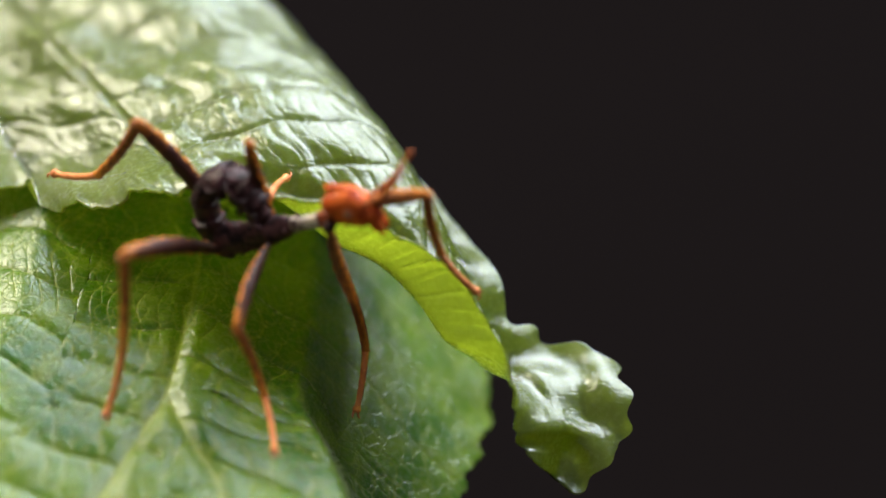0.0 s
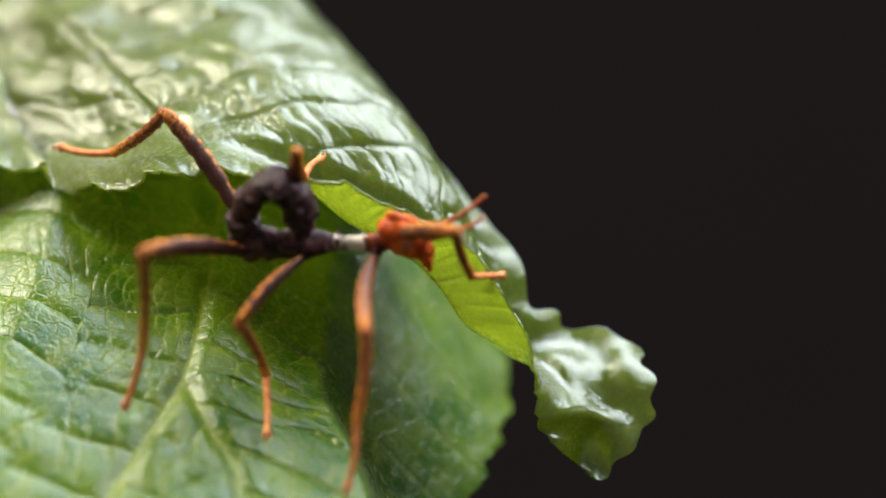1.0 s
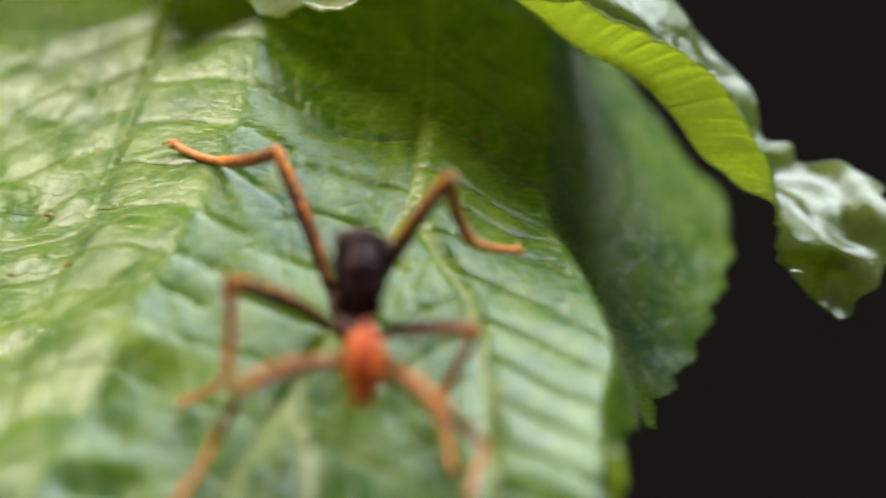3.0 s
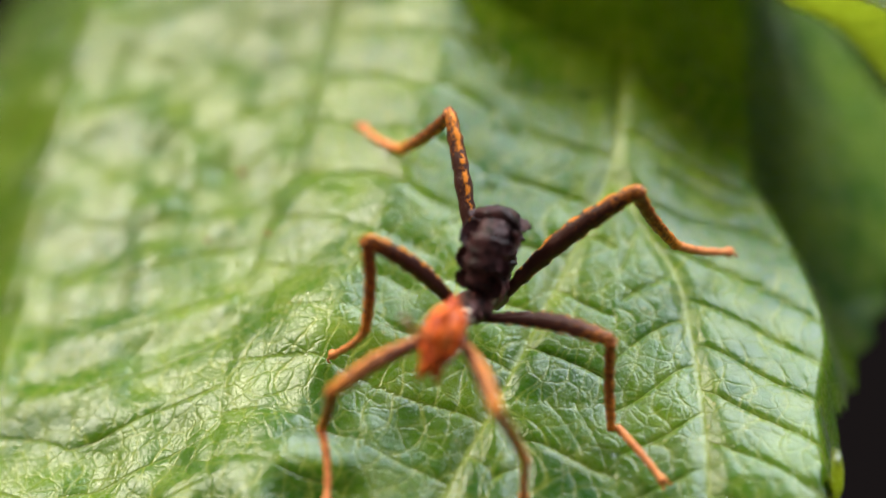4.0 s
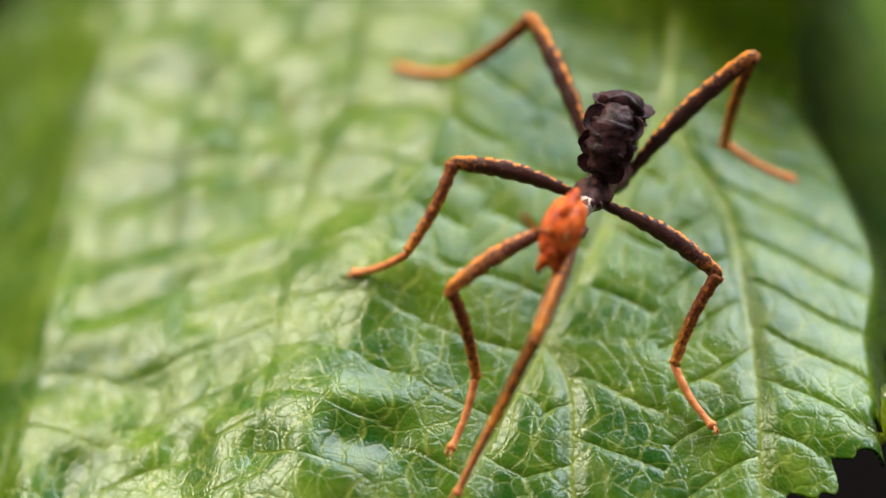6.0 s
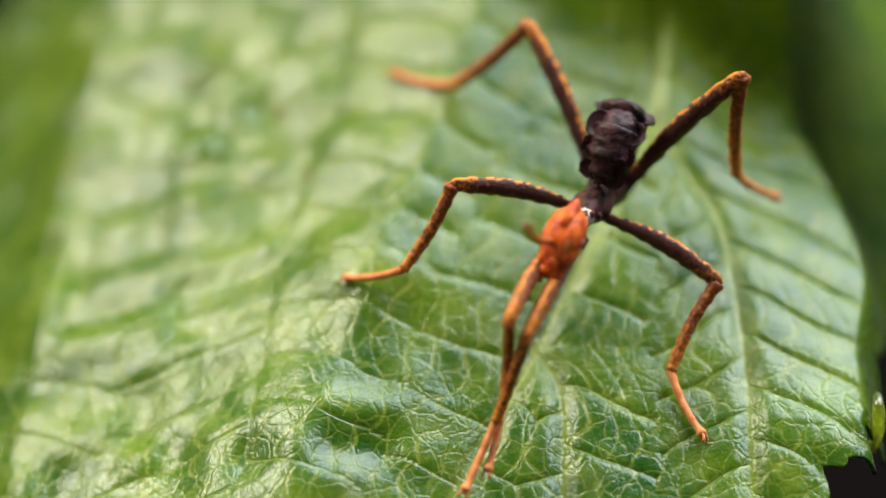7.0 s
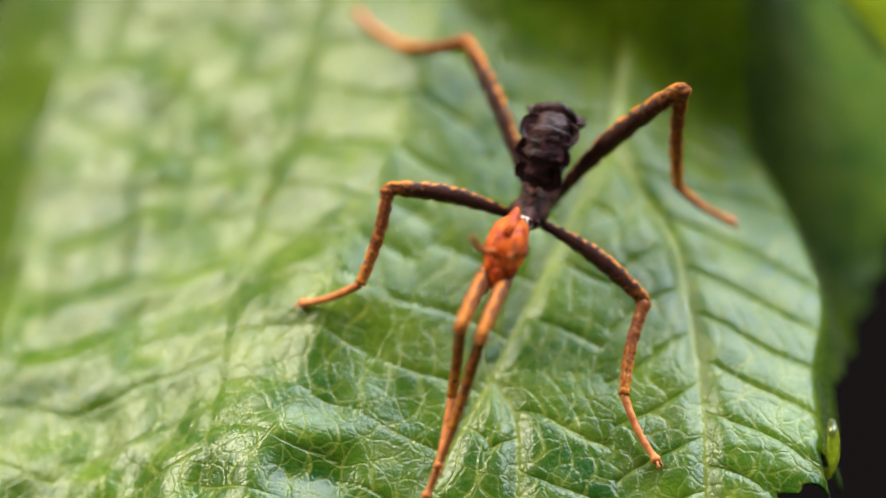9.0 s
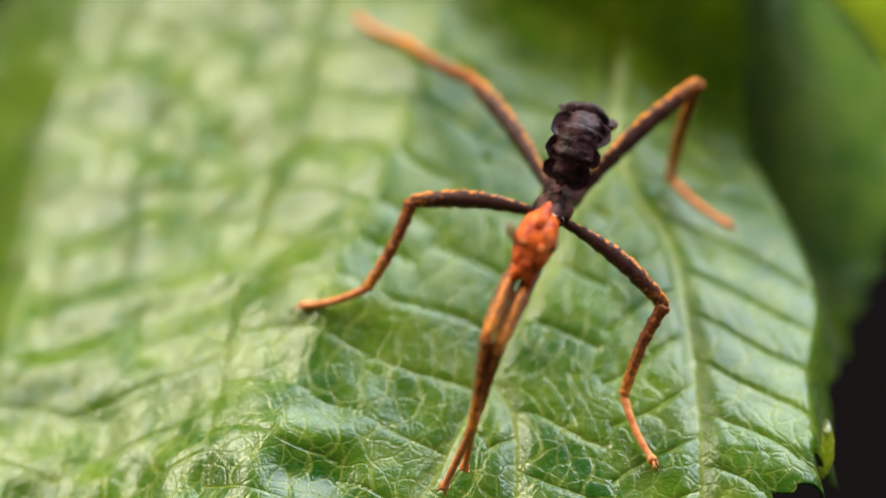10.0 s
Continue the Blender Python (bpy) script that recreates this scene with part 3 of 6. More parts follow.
def head_parts():
    # a cone with a raised crest behind and blunt mouthparts in front
    xs = np.linspace(5.0, 7.7, 15)
    u = (xs - 5.0) / 2.7
    mid = 0.55 + 0.30 * np.sin(np.pi * np.clip(u * 1.3, 0, 1)) - 1.0 * u ** 1.6
    tall = 0.62 + 0.72 * np.sin(np.pi * np.clip(u * 0.9 + 0.1, 0, 1)) - 0.25 * u
    wide = 0.58 + 0.46 * np.sin(np.pi * np.clip(u * 0.85 + 0.08, 0, 1))
    skull = loft([(x, 0, z) for x, z in zip(xs, mid)], wide, tall, 18, power=2.5, rough=0.08, seed=5)
    crest = loft([(6.6, 0, 1.0), (6.1, 0, 1.55), (5.6, 0, 1.95), (5.25, 0, 2.25)], [0.70, 0.56, 0.38, 0.08], [0.50, 0.42, 0.30, 0.06], 12, up=(0, 1, 0), rough=0.12, seed=6)
    ridges = [loft([(5.7, s * 0.35, 1.55), (6.3, s * 0.55, 1.25), (6.9, s * 0.52, 0.75), (7.3, s * 0.36, 0.35)], [0.10, 0.16, 0.16, 0.08], [0.12, 0.2, 0.2, 0.1], 8, rough=0.2, seed=8) for s in (1, -1)]
    bumps = [blob((5.9 + 0.28 * i, 0.55 * math.sin(i * 2.4), 1.45 - 0.2 * i), (0.16, 0.16, 0.14), 0.3, i, 1) for i in range(5)]
    head = part("head", join(skull, crest, *ridges, *bumps), HEADS, insect, "orange head with pointed crest")
    grow = Matrix.Translation((5.0 * MM, 0, 0.3 * MM)) @ Matrix.Scale(1.06, 4) @ Matrix.Translation((-5.0 * MM, 0, -0.3 * MM))
    head.data.transform(grow)
    for s in (1, -1):
        part("eye", blob((6.45, s * 0.92, 0.55), (0.34, 0.24, 0.36), 0.05, 3), EYE, head, "brown compound eye")
        part("palp", loft([(7.5, s * 0.3, -0.75), (7.75, s * 0.42, -1.15), (7.7, s * 0.45, -1.5), (7.55, s * 0.4, -1.7)], [0.14, 0.17, 0.16, 0.07], [0.14, 0.17, 0.16, 0.07], 8, up=(0, 1, 0)), HEADS, head)
        part("mandible", blob((7.55, s * 0.30, -0.95), (0.42, 0.34, 0.46), 0.25, 7 + s), HEADS, head)
        t = np.linspace(0, 1, 25)
        line = [(7.1 + 4.0 * k, s * (0.38 + 0.75 * k), 0.62 + 0.4 * k + 1.7 * k * k) for k in t]
        r = 0.20 - 0.06 * t + 0.025 * np.sin(t * 60) + 0.04 * sstep(0.85, 1, t) - 0.08 * sstep(0.96, 1, t)
        part("antenna", loft(line, r, r, 9), FEELER, head, "short reddish antenna")
    part("labrum", blob((7.75, 0, -0.55), (0.30, 0.42, 0.55), 0.2, 2), HEADS, head)
    for piece in head.children:
        piece.data.transform(grow)


def flap(long, wide, side, seed):
    """A thin rounded side lobe with a raised, slightly ragged rim, curling outwards."""
    bm = blob((0, 0, 0), (1, 1, 1), 0.0, seed, 3)
    for v in bm.verts:
        x, y, z = v.co / MM
        out = min(math.hypot(x, y), 1.0)
        ragged = 1 + 0.10 * noise.noise((x * 2.5 + seed, y * 2.5, side))
        thick = 0.07 + 0.09 * out ** 6
        v.co = Vector((x * long * ragged, y * wide * ragged, z * thick + 0.30 * out ** 2 + 0.12 * noise.noise((x * 2 + seed, y * 2, 3)))) * MM
    return bm


def abdomen_parts():
    # rolled up over the back: overlapping rings with side lobes on the outer ones
    spine = smooth_line([(-3.5, 0, 0.1), (-3.95, 0, 1.3), (-3.7, 0, 2.7), (-2.9, 0, 4.0), (-1.5, 0, 4.6), (-0.1, 0, 4.2), (0.6, 0, 3.0), (0.75, 0, 1.7), (0.5, 0, 0.7)], 97)
    spine = (spine - np.array([-3.5, 0, 0.1])) * np.array([0.78, 1, 0.92]) + np.array([-3.3, 0, 0.2])
    broad = np.interp(np.linspace(0, 1, 97), [0, 0.2, 0.4, 0.56, 0.76, 0.92, 1], [0.85, 0.82, 1.0, 1.15, 1.02, 0.72, 0.34])
    deep = np.interp(np.linspace(0, 1, 97), [0, 0.18, 0.4, 0.54, 0.7, 0.92, 1], [1.05, 0.85, 0.72, 0.78, 0.95, 0.75, 0.4])
    first = None
    cuts = [0, 14, 27, 40, 52, 64, 76, 87, 96]
    for i, (a, b) in enumerate(zip(cuts, cuts[1:])):
        lo, hi = a, min(b + 3, 96)
        idx = np.arange(lo, hi + 1)
        u = (idx - lo) / (hi - lo)
        lip = 1 + 0.14 * sstep(0.55, 0.95, u) - 0.12 * sstep(0.94, 1.0, u)
        swell = 1 + 0.10 * math.sin(i * 2.7 + 0.5)
        bm = loft(spine[idx] + np.array([0, 0.10 * math.sin(i * 1.9), 0]), deep[idx] * lip * swell, broad[idx] * lip * swell, 26, up=(0, 1, 0), power=2.2, rough=0.16, seed=20 + i)
        lobes = []
        if 2 <= i <= 6:
            mid = spine[min(b, 96)]
            for s in (1, -1):
                t = spine[min(b + 1, 96)] - spine[b - 1]
                t /= np.linalg.norm(t)
                c = mid + np.array([0, s * (broad[b] - 0.10), 0])
                lobe = flap(0.74 + 0.14 * math.sin(i * 2.1 + s), 0.74, s, i)
                turn = Matrix(((t[0], 0, -t[2]), (0, 1, 0), (t[2], 0, t[0])))
                for v in lobe.verts:
                    v.co = turn @ v.co + Vector(c) * MM
                lobes.append(lobe)
        # ragged hind edge of each plate
        rng = np.random.RandomState(60 + i)
        t = Vector(spine[hi] - spine[hi - 3]).normalized()
        bm.verts.ensure_lookup_table()
        rings = len(idx)
        for k in range(26):
            jag, flare = rng.rand() ** 1.6, rng.rand() ** 2
            for ring, share in ((rings - 1, 0.8), (rings - 2, 1.0), (rings - 3, 0.55), (rings - 4, 0.2)):
                v = bm.verts[ring * 26 + k]
                c = Vector(spine[idx[ring]]) * MM
                v.co += (t * (0.42 * jag - 0.10) * MM + (v.co - c) * 0.18 * flare) * share
        ob = part("abdomen" if first is None else "abdomen_segment", join(bm, *lobes), SHELL, insect if first is None else first, "" if first else "dark purplish brown abdomen curled over the back")
        first = first or ob
    return first


body_parts()
head_parts()
ABDOMEN = abdomen_parts()


def leg(lengths, thick, femur_skin):
    """Femur with keels, tibia and a five-jointed foot with claws; each along its own x axis."""
    lf, lt, la = lengths
    u = np.linspace(0, 1, 26)
    r = thick * (0.58 + 0.50 * np.sin(np.pi * np.clip(u * 0.85, 0, 1)) ** 1.3 + 0.12 * np.exp(-((u - 0.95) / 0.04) ** 2)) * np.sqrt(np.clip(1.02 - u ** 26, 0.1, 1))
    r = r * (1 + 0.08 * np.sin(u * 47) + 0.05 * np.sin(u * 83 + 1))
    fem = part("femur", loft([((lf + 0.25) * k, 0, 0.42 * math.sin(k * math.pi) ** 1.2 if k < 1 else 0) for k in u], r * 0.86, r * 1.06, 16, power=1.6, rough=0.14, seed=31), femur_skin, insect)
    r = thick * (0.80 - 0.16 * u + 0.10 * np.exp(-(u / 0.06) ** 2)) * (1 + 0.08 * np.sin(u * 39) + 0.05 * np.sin(u * 71))
    tib = part("tibia", loft([(lt * k, 0, -0.22 * math.sin(k * math.pi)) for k in u], r * 0.88, r, 16, power=1.6, rough=0.14, seed=32), TIBIA, fem)
    u = np.linspace(0, 1, 41)
    r = thick * (0.46 - 0.10 * u + 0.05 * np.abs(np.sin(u * math.pi * 5)) + 0.24 * np.exp(-((u - 0.96) / 0.04) ** 2))
    line = [(la * k, 0, -0.22 * math.sin(math.pi * k)) for k in u]
    claws = [loft([(la * 0.97, s * 0.1, 0.05), (la + 0.22, s * 0.22, 0.05), (la + 0.36, s * 0.25, -0.12), (la + 0.34, s * 0.24, -0.26)], [0.09, 0.07, 0.05, 0.015], [0.09, 0.07, 0.05, 0.015], 6) for s in (1, -1)]
    foot = join(loft(line, r, r, 10, rough=0.06, seed=33), *claws)
    tar = part("tarsus", foot, TARSUS, fem)
    for ob, sides in ((fem, 16), (tib, 16), (tar, 10)):
        me = ob.data
        keel = me.attributes.new("keel", "FLOAT", "POINT")
        way = me.attributes.new("way", "FLOAT", "POINT")
        steps = (26 if sides == 16 else 41) - 1
        for i in range(len(me.vertices)):
            k = i % sides
            off = min(abs(k - sides // 4), abs(k - 3 * sides // 4))
            keel.data[i].value = (1.0, 0.22, 0.0)[min(off, 2)]
            way.data[i].value = min(i // sides / steps, 1.0)
    return fem, tib, tar


LEGS = {}
for key, lengths, thick in (("H", (10.0, 6.8, 4.6), 0.52), ("M", (7.2, 5.5, 4.2), 0.47), ("F", (7.0, 5.6, 4.2), 0.48)):
    for s in "RL":
        LEGS[key + s] = leg(lengths, thick, FORE_FEMUR if key == "F" else FEMUR)


# ---- small things on the leaf ----
def crumbs():
    for i, (x, y, r) in enumerate([(-14.8, 19.0, 0.26), (11.3, 23.1, 0.30), (-4.2, 30.9, 0.18), (-13.0, 13.3, 0.2), (-16.6, 14.2, 0.16), (-10.3, 23.6, 0.15)]):
        z = float(main_height(np.array(x), np.array(y))) + 0.35
        ob = part("crumb", blob((0, 0, 0), (r, r * 0.8, r * 0.6), 0.5, i, 2), CRUMB, None)
        ob.location = (x * MM, y * MM, z * MM)
        tagged(ob, "tiny brown speck of dirt on the green leaf", "dirt", group="specks on the leaf")


CRUMB = skin("crumb_brown", (0.12, 0.05, 0.015), (0.45, 0.26, 0.08), 1.5)
crumbs()


def hanging_tip():
    """A narrow yellow-green shoot tip that hangs behind the leaf's edge."""
    u = np.linspace(0, 1, 18)
    line = [(18.4 + 0.25 * math.sin(3 * k), -4.6 + 0.5 * k, -0.4 - 4.2 * k) for k in u]
    r = 0.78 * (0.55 + 0.5 * np.sin(np.pi * np.clip(u * 0.8 + 0.15, 0, 1)) - 0.35 * sstep(0.9, 1, u))
    ob = part("shoot_tip", loft(line, r, r * 0.45, 12, up=(1, 0, 0), rough=0.05, seed=40), LEAF_ARCH, None)
    tagged(ob, "narrow yellow-green shoot tip hanging behind leaf edge", "shoot")


hanging_tip()


# ---- movement ----
def motions():
    walk(focus_mark, list(focus_rows()))
    hinge = Matrix.Translation((-0.0033, 0, 0.0002))
    walk(ABDOMEN, [(t, hinge @ pose(0, 0, 0, 0, tilt, 0) @ hinge.inverted()) for t, tilt in
                   ((0.0, 0.0), (3.2, 0.0), (4.3, -3.0), (5.7, -4.0), (6.8, -10.0), (8.0, -14.0), (10.0, -15.0))])
    walk(insect, [
        (0.0, pose(0.01347, 0.02095, 0.01247, 8.0, -22.1, -19.6)),
        (0.2, pose(0.01324, 0.02099, 0.01240, 3.5, -18.9, -11.9)),
        (0.5, pose(0.01300, 0.02104, 0.01233, -0.9, -15.7, -4.2)),
        (1.0, pose(0.01455, 0.01879, 0.01152, 4.4, -1.4, -3.3)),
        (1.2, pose(0.01462, 0.01710, 0.01167, 2.5, 6.3, -1.8)),
        (1.5, pose(0.01469, 0.01541, 0.01182, 0.7, 14.0, -0.3)),
        (1.6, pose(0.01346, 0.01491, 0.01036, -0.1, 19.8, 1.7)),
        (1.8, pose(0.01223, 0.01441, 0.00889, -1.0, 25.7, 3.7)),
        (1.9, pose(0.01146, 0.01519, 0.00782, -3.9, 14.4, -18.2)),
        (2.0, pose(0.01069, 0.01597, 0.00675, -6.8, 3.2, -40.1)),
        (2.2, pose(0.00992, 0.01124, 0.00621, -12.7, -0.1, -49.5)),
        (2.5, pose(0.00915, 0.00651, 0.00567, -18.5, -3.5, -59.0)),
        (2.8, pose(0.00667, 0.00455, 0.00441, -13.1, -6.6, -71.6)),
        (3.0, pose(0.00419, 0.00258, 0.00316, -7.8, -9.8, -84.1)),
        (3.1, pose(0.00279, 0.00150, 0.00327, -13.1, -12.0, -86.0)),
        (3.2, pose(0.00139, 0.00042, 0.00339, -18.5, -14.3, -87.8)),
        (3.8, pose(-0.00029, 0.00123, 0.00439, -10.1, -17.8, -100.6)),
        (4.3, pose(-0.00197, 0.00204, 0.00538, -1.8, -21.2, -113.5)),
        (4.4, pose(-0.00193, 0.00189, 0.00522, -3.6, -19.9, -112.4)),
        (4.5, pose(-0.00188, 0.00174, 0.00506, -5.4, -18.5, -111.4)),
        (4.8, pose(-0.00000, 0.00231, 0.00464, -4.7, -15.1, -114.0)),
        (5.0, pose(0.00188, 0.00289, 0.00422, -4.0, -11.6, -116.5)),
        (5.2, pose(0.00083, 0.00268, 0.00605, -5.5, -13.6, -114.7)),
        (5.5, pose(-0.00023, 0.00248, 0.00787, -7.0, -15.6, -113.0)),
        (5.7, pose(0.00163, 0.00273, 0.00760, -7.0, -15.8, -110.4)),
        (6.8, pose(0.00332, 0.00415, 0.00616, -6.8, -16.9, -108.5)),
        (7.0, pose(0.00316, 0.00441, 0.00589, -6.8, -17.1, -108.8)),
        (7.5, pose(0.00019, 0.00543, 0.00592, -1.0, -18.9, -111.0)),
        (7.7, pose(0.00007, 0.00535, 0.00598, -4.4, -18.1, -110.2)),
        (8.0, pose(0.00200, 0.00523, 0.00608, -9.6, -17.0, -106.2)),
        (8.3, pose(0.00293, 0.00536, 0.00614, -8.6, -16.9, -104.3)),
        (8.5, pose(0.00127, 0.00544, 0.00617, -7.9, -16.8, -106.3)),
        (8.8, pose(0.00089, 0.00556, 0.00623, -6.9, -16.7, -106.3)),
        (9.0, pose(0.00213, 0.00565, 0.00627, -6.3, -16.7, -104.1)),
        (9.3, pose(0.00285, 0.00524, 0.00672, -8.1, -17.4, -103.2)),
        (9.5, pose(0.00257, 0.00497, 0.00702, -9.4, -17.9, -103.7)),
        (9.8, pose(0.00318, 0.00456, 0.00747, -11.2, -18.7, -102.9)),
        (10.0, pose(0.00351, 0.00428, 0.00777, -12.4, -19.2, -102.6)),
    ])
    walk(LEGS["HR"][0], [
        (0.0, pose(-0.00330, -0.00075, -0.00030, 0.0, -35.5, -97.8)),
        (0.2, pose(-0.00330, -0.00075, -0.00030, 4.1, -31.8, -107.7)),
        (0.5, pose(-0.00330, -0.00075, -0.00030, 6.5, -29.7, -116.8)),
        (1.0, pose(-0.00330, -0.00075, -0.00030, 8.8, -28.4, -128.0)),
        (1.2, pose(-0.00330, -0.00075, -0.00030, 16.7, -0.7, -177.7)),
        (1.5, pose(-0.00330, -0.00075, -0.00030, 4.6, 22.9, 132.1)),
        (1.6, pose(-0.00330, -0.00075, -0.00030, -0.0, 18.6, 119.0)),
        (1.8, pose(-0.00330, -0.00075, -0.00030, -2.1, 9.1, 107.4)),
        (1.9, pose(-0.00330, -0.00075, -0.00030, -0.5, -1.2, 127.8)),
        (2.0, pose(-0.00330, -0.00075, -0.00030, -2.9, -11.5, 158.2)),
        (2.2, pose(-0.00330, -0.00075, -0.00030, -5.2, -25.4, 170.9)),
        (2.5, pose(-0.00330, -0.00075, -0.00030, -11.5, -29.5, -167.0)),
        (2.8, pose(-0.00330, -0.00075, -0.00030, -12.6, -38.0, -157.1)),
        (3.0, pose(-0.00330, -0.00075, -0.00030, -13.9, -45.1, -147.9)),
        (3.1, pose(-0.00330, -0.00075, -0.00030, -11.0, -43.3, -146.5)),
        (3.2, pose(-0.00330, -0.00075, -0.00030, -8.8, -41.4, -145.2)),
        (3.8, pose(-0.00330, -0.00075, -0.00030, -11.6, -50.0, -135.7)),
        (4.3, pose(-0.00330, -0.00075, -0.00030, -14.1, -57.2, -126.6)),
        (4.4, pose(-0.00330, -0.00075, -0.00030, -9.4, -54.1, -128.2)),
        (4.5, pose(-0.00330, -0.00075, -0.00030, -6.1, -51.0, -129.8)),
        (4.8, pose(-0.00330, -0.00075, -0.00030, -8.4, -46.6, -122.8)),
        (5.0, pose(-0.00330, -0.00075, -0.00030, -9.6, -42.2, -116.4)),
        (5.2, pose(-0.00330, -0.00075, -0.00030, -2.6, -38.7, -125.7)),
        (5.5, pose(-0.00330, -0.00075, -0.00030, 1.9, -34.9, -134.4)),
        (5.7, pose(-0.00330, -0.00075, -0.00030, -0.1, -33.2, -130.7)),
        (6.8, pose(-0.00330, -0.00075, -0.00030, -4.5, -38.7, -120.5)),
        (7.0, pose(-0.00330, -0.00075, -0.00030, -4.1, -40.5, -118.9)),
        (7.5, pose(-0.00330, -0.00075, -0.00030, -6.3, -57.9, -113.2)),
        (7.7, pose(-0.00330, -0.00075, -0.00030, -0.0, -49.7, -120.9)),
        (8.0, pose(-0.00330, -0.00075, -0.00030, 4.1, -30.3, -129.4)),
        (8.3, pose(-0.00330, -0.00075, -0.00030, 3.3, -28.9, -130.3)),
        (8.5, pose(-0.00330, -0.00075, -0.00030, 3.1, -33.9, -132.0)),
        (8.8, pose(-0.00330, -0.00075, -0.00030, 3.0, -35.7, -133.7)),
        (9.0, pose(-0.00330, -0.00075, -0.00030, 2.3, -33.9, -133.9)),
        (9.3, pose(-0.00330, -0.00075, -0.00030, 1.7, -28.0, -133.9)),
        (9.5, pose(-0.00330, -0.00075, -0.00030, 1.5, -26.1, -134.5)),
        (9.8, pose(-0.00330, -0.00075, -0.00030, 1.2, -19.1, -134.8)),
        (10.0, pose(-0.00330, -0.00075, -0.00030, 0.9, -12.9, -134.8)),
    ])
    walk(LEGS["HR"][1], [
        (0.0, pose(0.01000, 0.00000, 0.00000, -135.7, 58.2, -131.1)),
        (0.2, pose(0.01000, 0.00000, -0.00000, -136.9, 62.3, -132.7)),
        (0.5, pose(0.01000, 0.00000, 0.00000, -142.9, 64.8, -139.6)),
        (1.0, pose(0.01000, 0.00000, 0.00000, -156.8, 60.5, -154.9)),
        (1.2, pose(0.01000, -0.00000, 0.00000, 169.0, 54.1, 165.4)),
        (1.5, pose(0.01000, -0.00000, 0.00000, 147.0, 55.1, 139.5)),
        (1.6, pose(0.01000, -0.00000, -0.00000, 156.4, 49.0, 150.9)),
        (1.8, pose(0.01000, -0.00000, -0.00000, 164.1, 43.3, 160.5)),
        (1.9, pose(0.01000, 0.00000, 0.00000, 150.4, 25.8, 133.8)),
        (2.0, pose(0.01000, -0.00000, 0.00000, 131.0, 16.3, 97.2)),
        (2.2, pose(0.01000, -0.00000, 0.00000, 115.5, 41.1, 86.5)),
        (2.5, pose(0.01000, 0.00000, 0.00000, 62.3, 64.0, 34.7)),
        (2.8, pose(0.01000, 0.00000, 0.00000, 51.4, 69.4, 31.1)),
        (3.0, pose(0.01000, -0.00000, -0.00000, 33.7, 67.6, 18.3)),
        (3.1, pose(0.01000, 0.00000, 0.00000, 10.1, 65.9, -2.6)),
        (3.2, pose(0.01000, -0.00000, 0.00000, -4.8, 60.9, -15.8)),
        (3.8, pose(0.01000, 0.00000, 0.00000, 28.6, 83.5, 21.3)),
        (4.3, pose(0.01000, -0.00000, -0.00000, 137.4, 75.4, 132.3)),
        (4.4, pose(0.01000, -0.00000, -0.00000, 143.3, 80.6, 139.6)),
        (4.5, pose(0.01000, 0.00000, 0.00000, 153.8, 84.8, 151.1)),
        (4.8, pose(0.01000, 0.00000, 0.00000, 98.7, 80.3, 96.3)),
        (5.0, pose(0.01000, -0.00000, 0.00000, 74.0, 73.3, 72.0)),
        (5.2, pose(0.01000, -0.00000, 0.00000, 93.1, 79.7, 92.0)),
        (5.5, pose(0.01000, 0.00000, -0.00000, 117.7, 84.4, 117.0)),
        (5.7, pose(0.01000, 0.00000, 0.00000, 69.5, 79.0, 68.8)),
        (6.8, pose(0.01000, 0.00000, 0.00000, 97.3, 77.9, 97.1)),
        (7.0, pose(0.01000, -0.00000, -0.00000, 116.3, 78.4, 116.3)),
        (7.5, pose(0.01000, -0.00000, 0.00000, -144.5, 73.5, -142.9)),
        (7.7, pose(0.01000, 0.00000, 0.00000, -96.3, 73.7, -93.8)),
        (8.0, pose(0.01000, 0.00000, 0.00000, -19.6, 52.9, -14.5)),
        (8.3, pose(0.01000, -0.00000, 0.00000, -10.9, 48.7, -6.1)),
        (8.5, pose(0.01000, -0.00000, 0.00000, -17.9, 60.8, -16.2)),
        (8.8, pose(0.01000, 0.00000, 0.00000, -17.9, 64.6, -17.1)),
        (9.0, pose(0.01000, 0.00000, 0.00000, -4.9, 59.7, -3.3)),
        (9.3, pose(0.01000, -0.00000, -0.00000, -2.0, 48.8, -0.4)),
        (9.5, pose(0.01000, 0.00000, -0.00000, -2.3, 46.8, -1.4)),
        (9.8, pose(0.01000, 0.00000, 0.00000, -0.4, 32.7, 0.9)),
        (10.0, pose(0.01000, -0.00000, -0.00000, 0.1, 20.0, 1.8)),
    ])
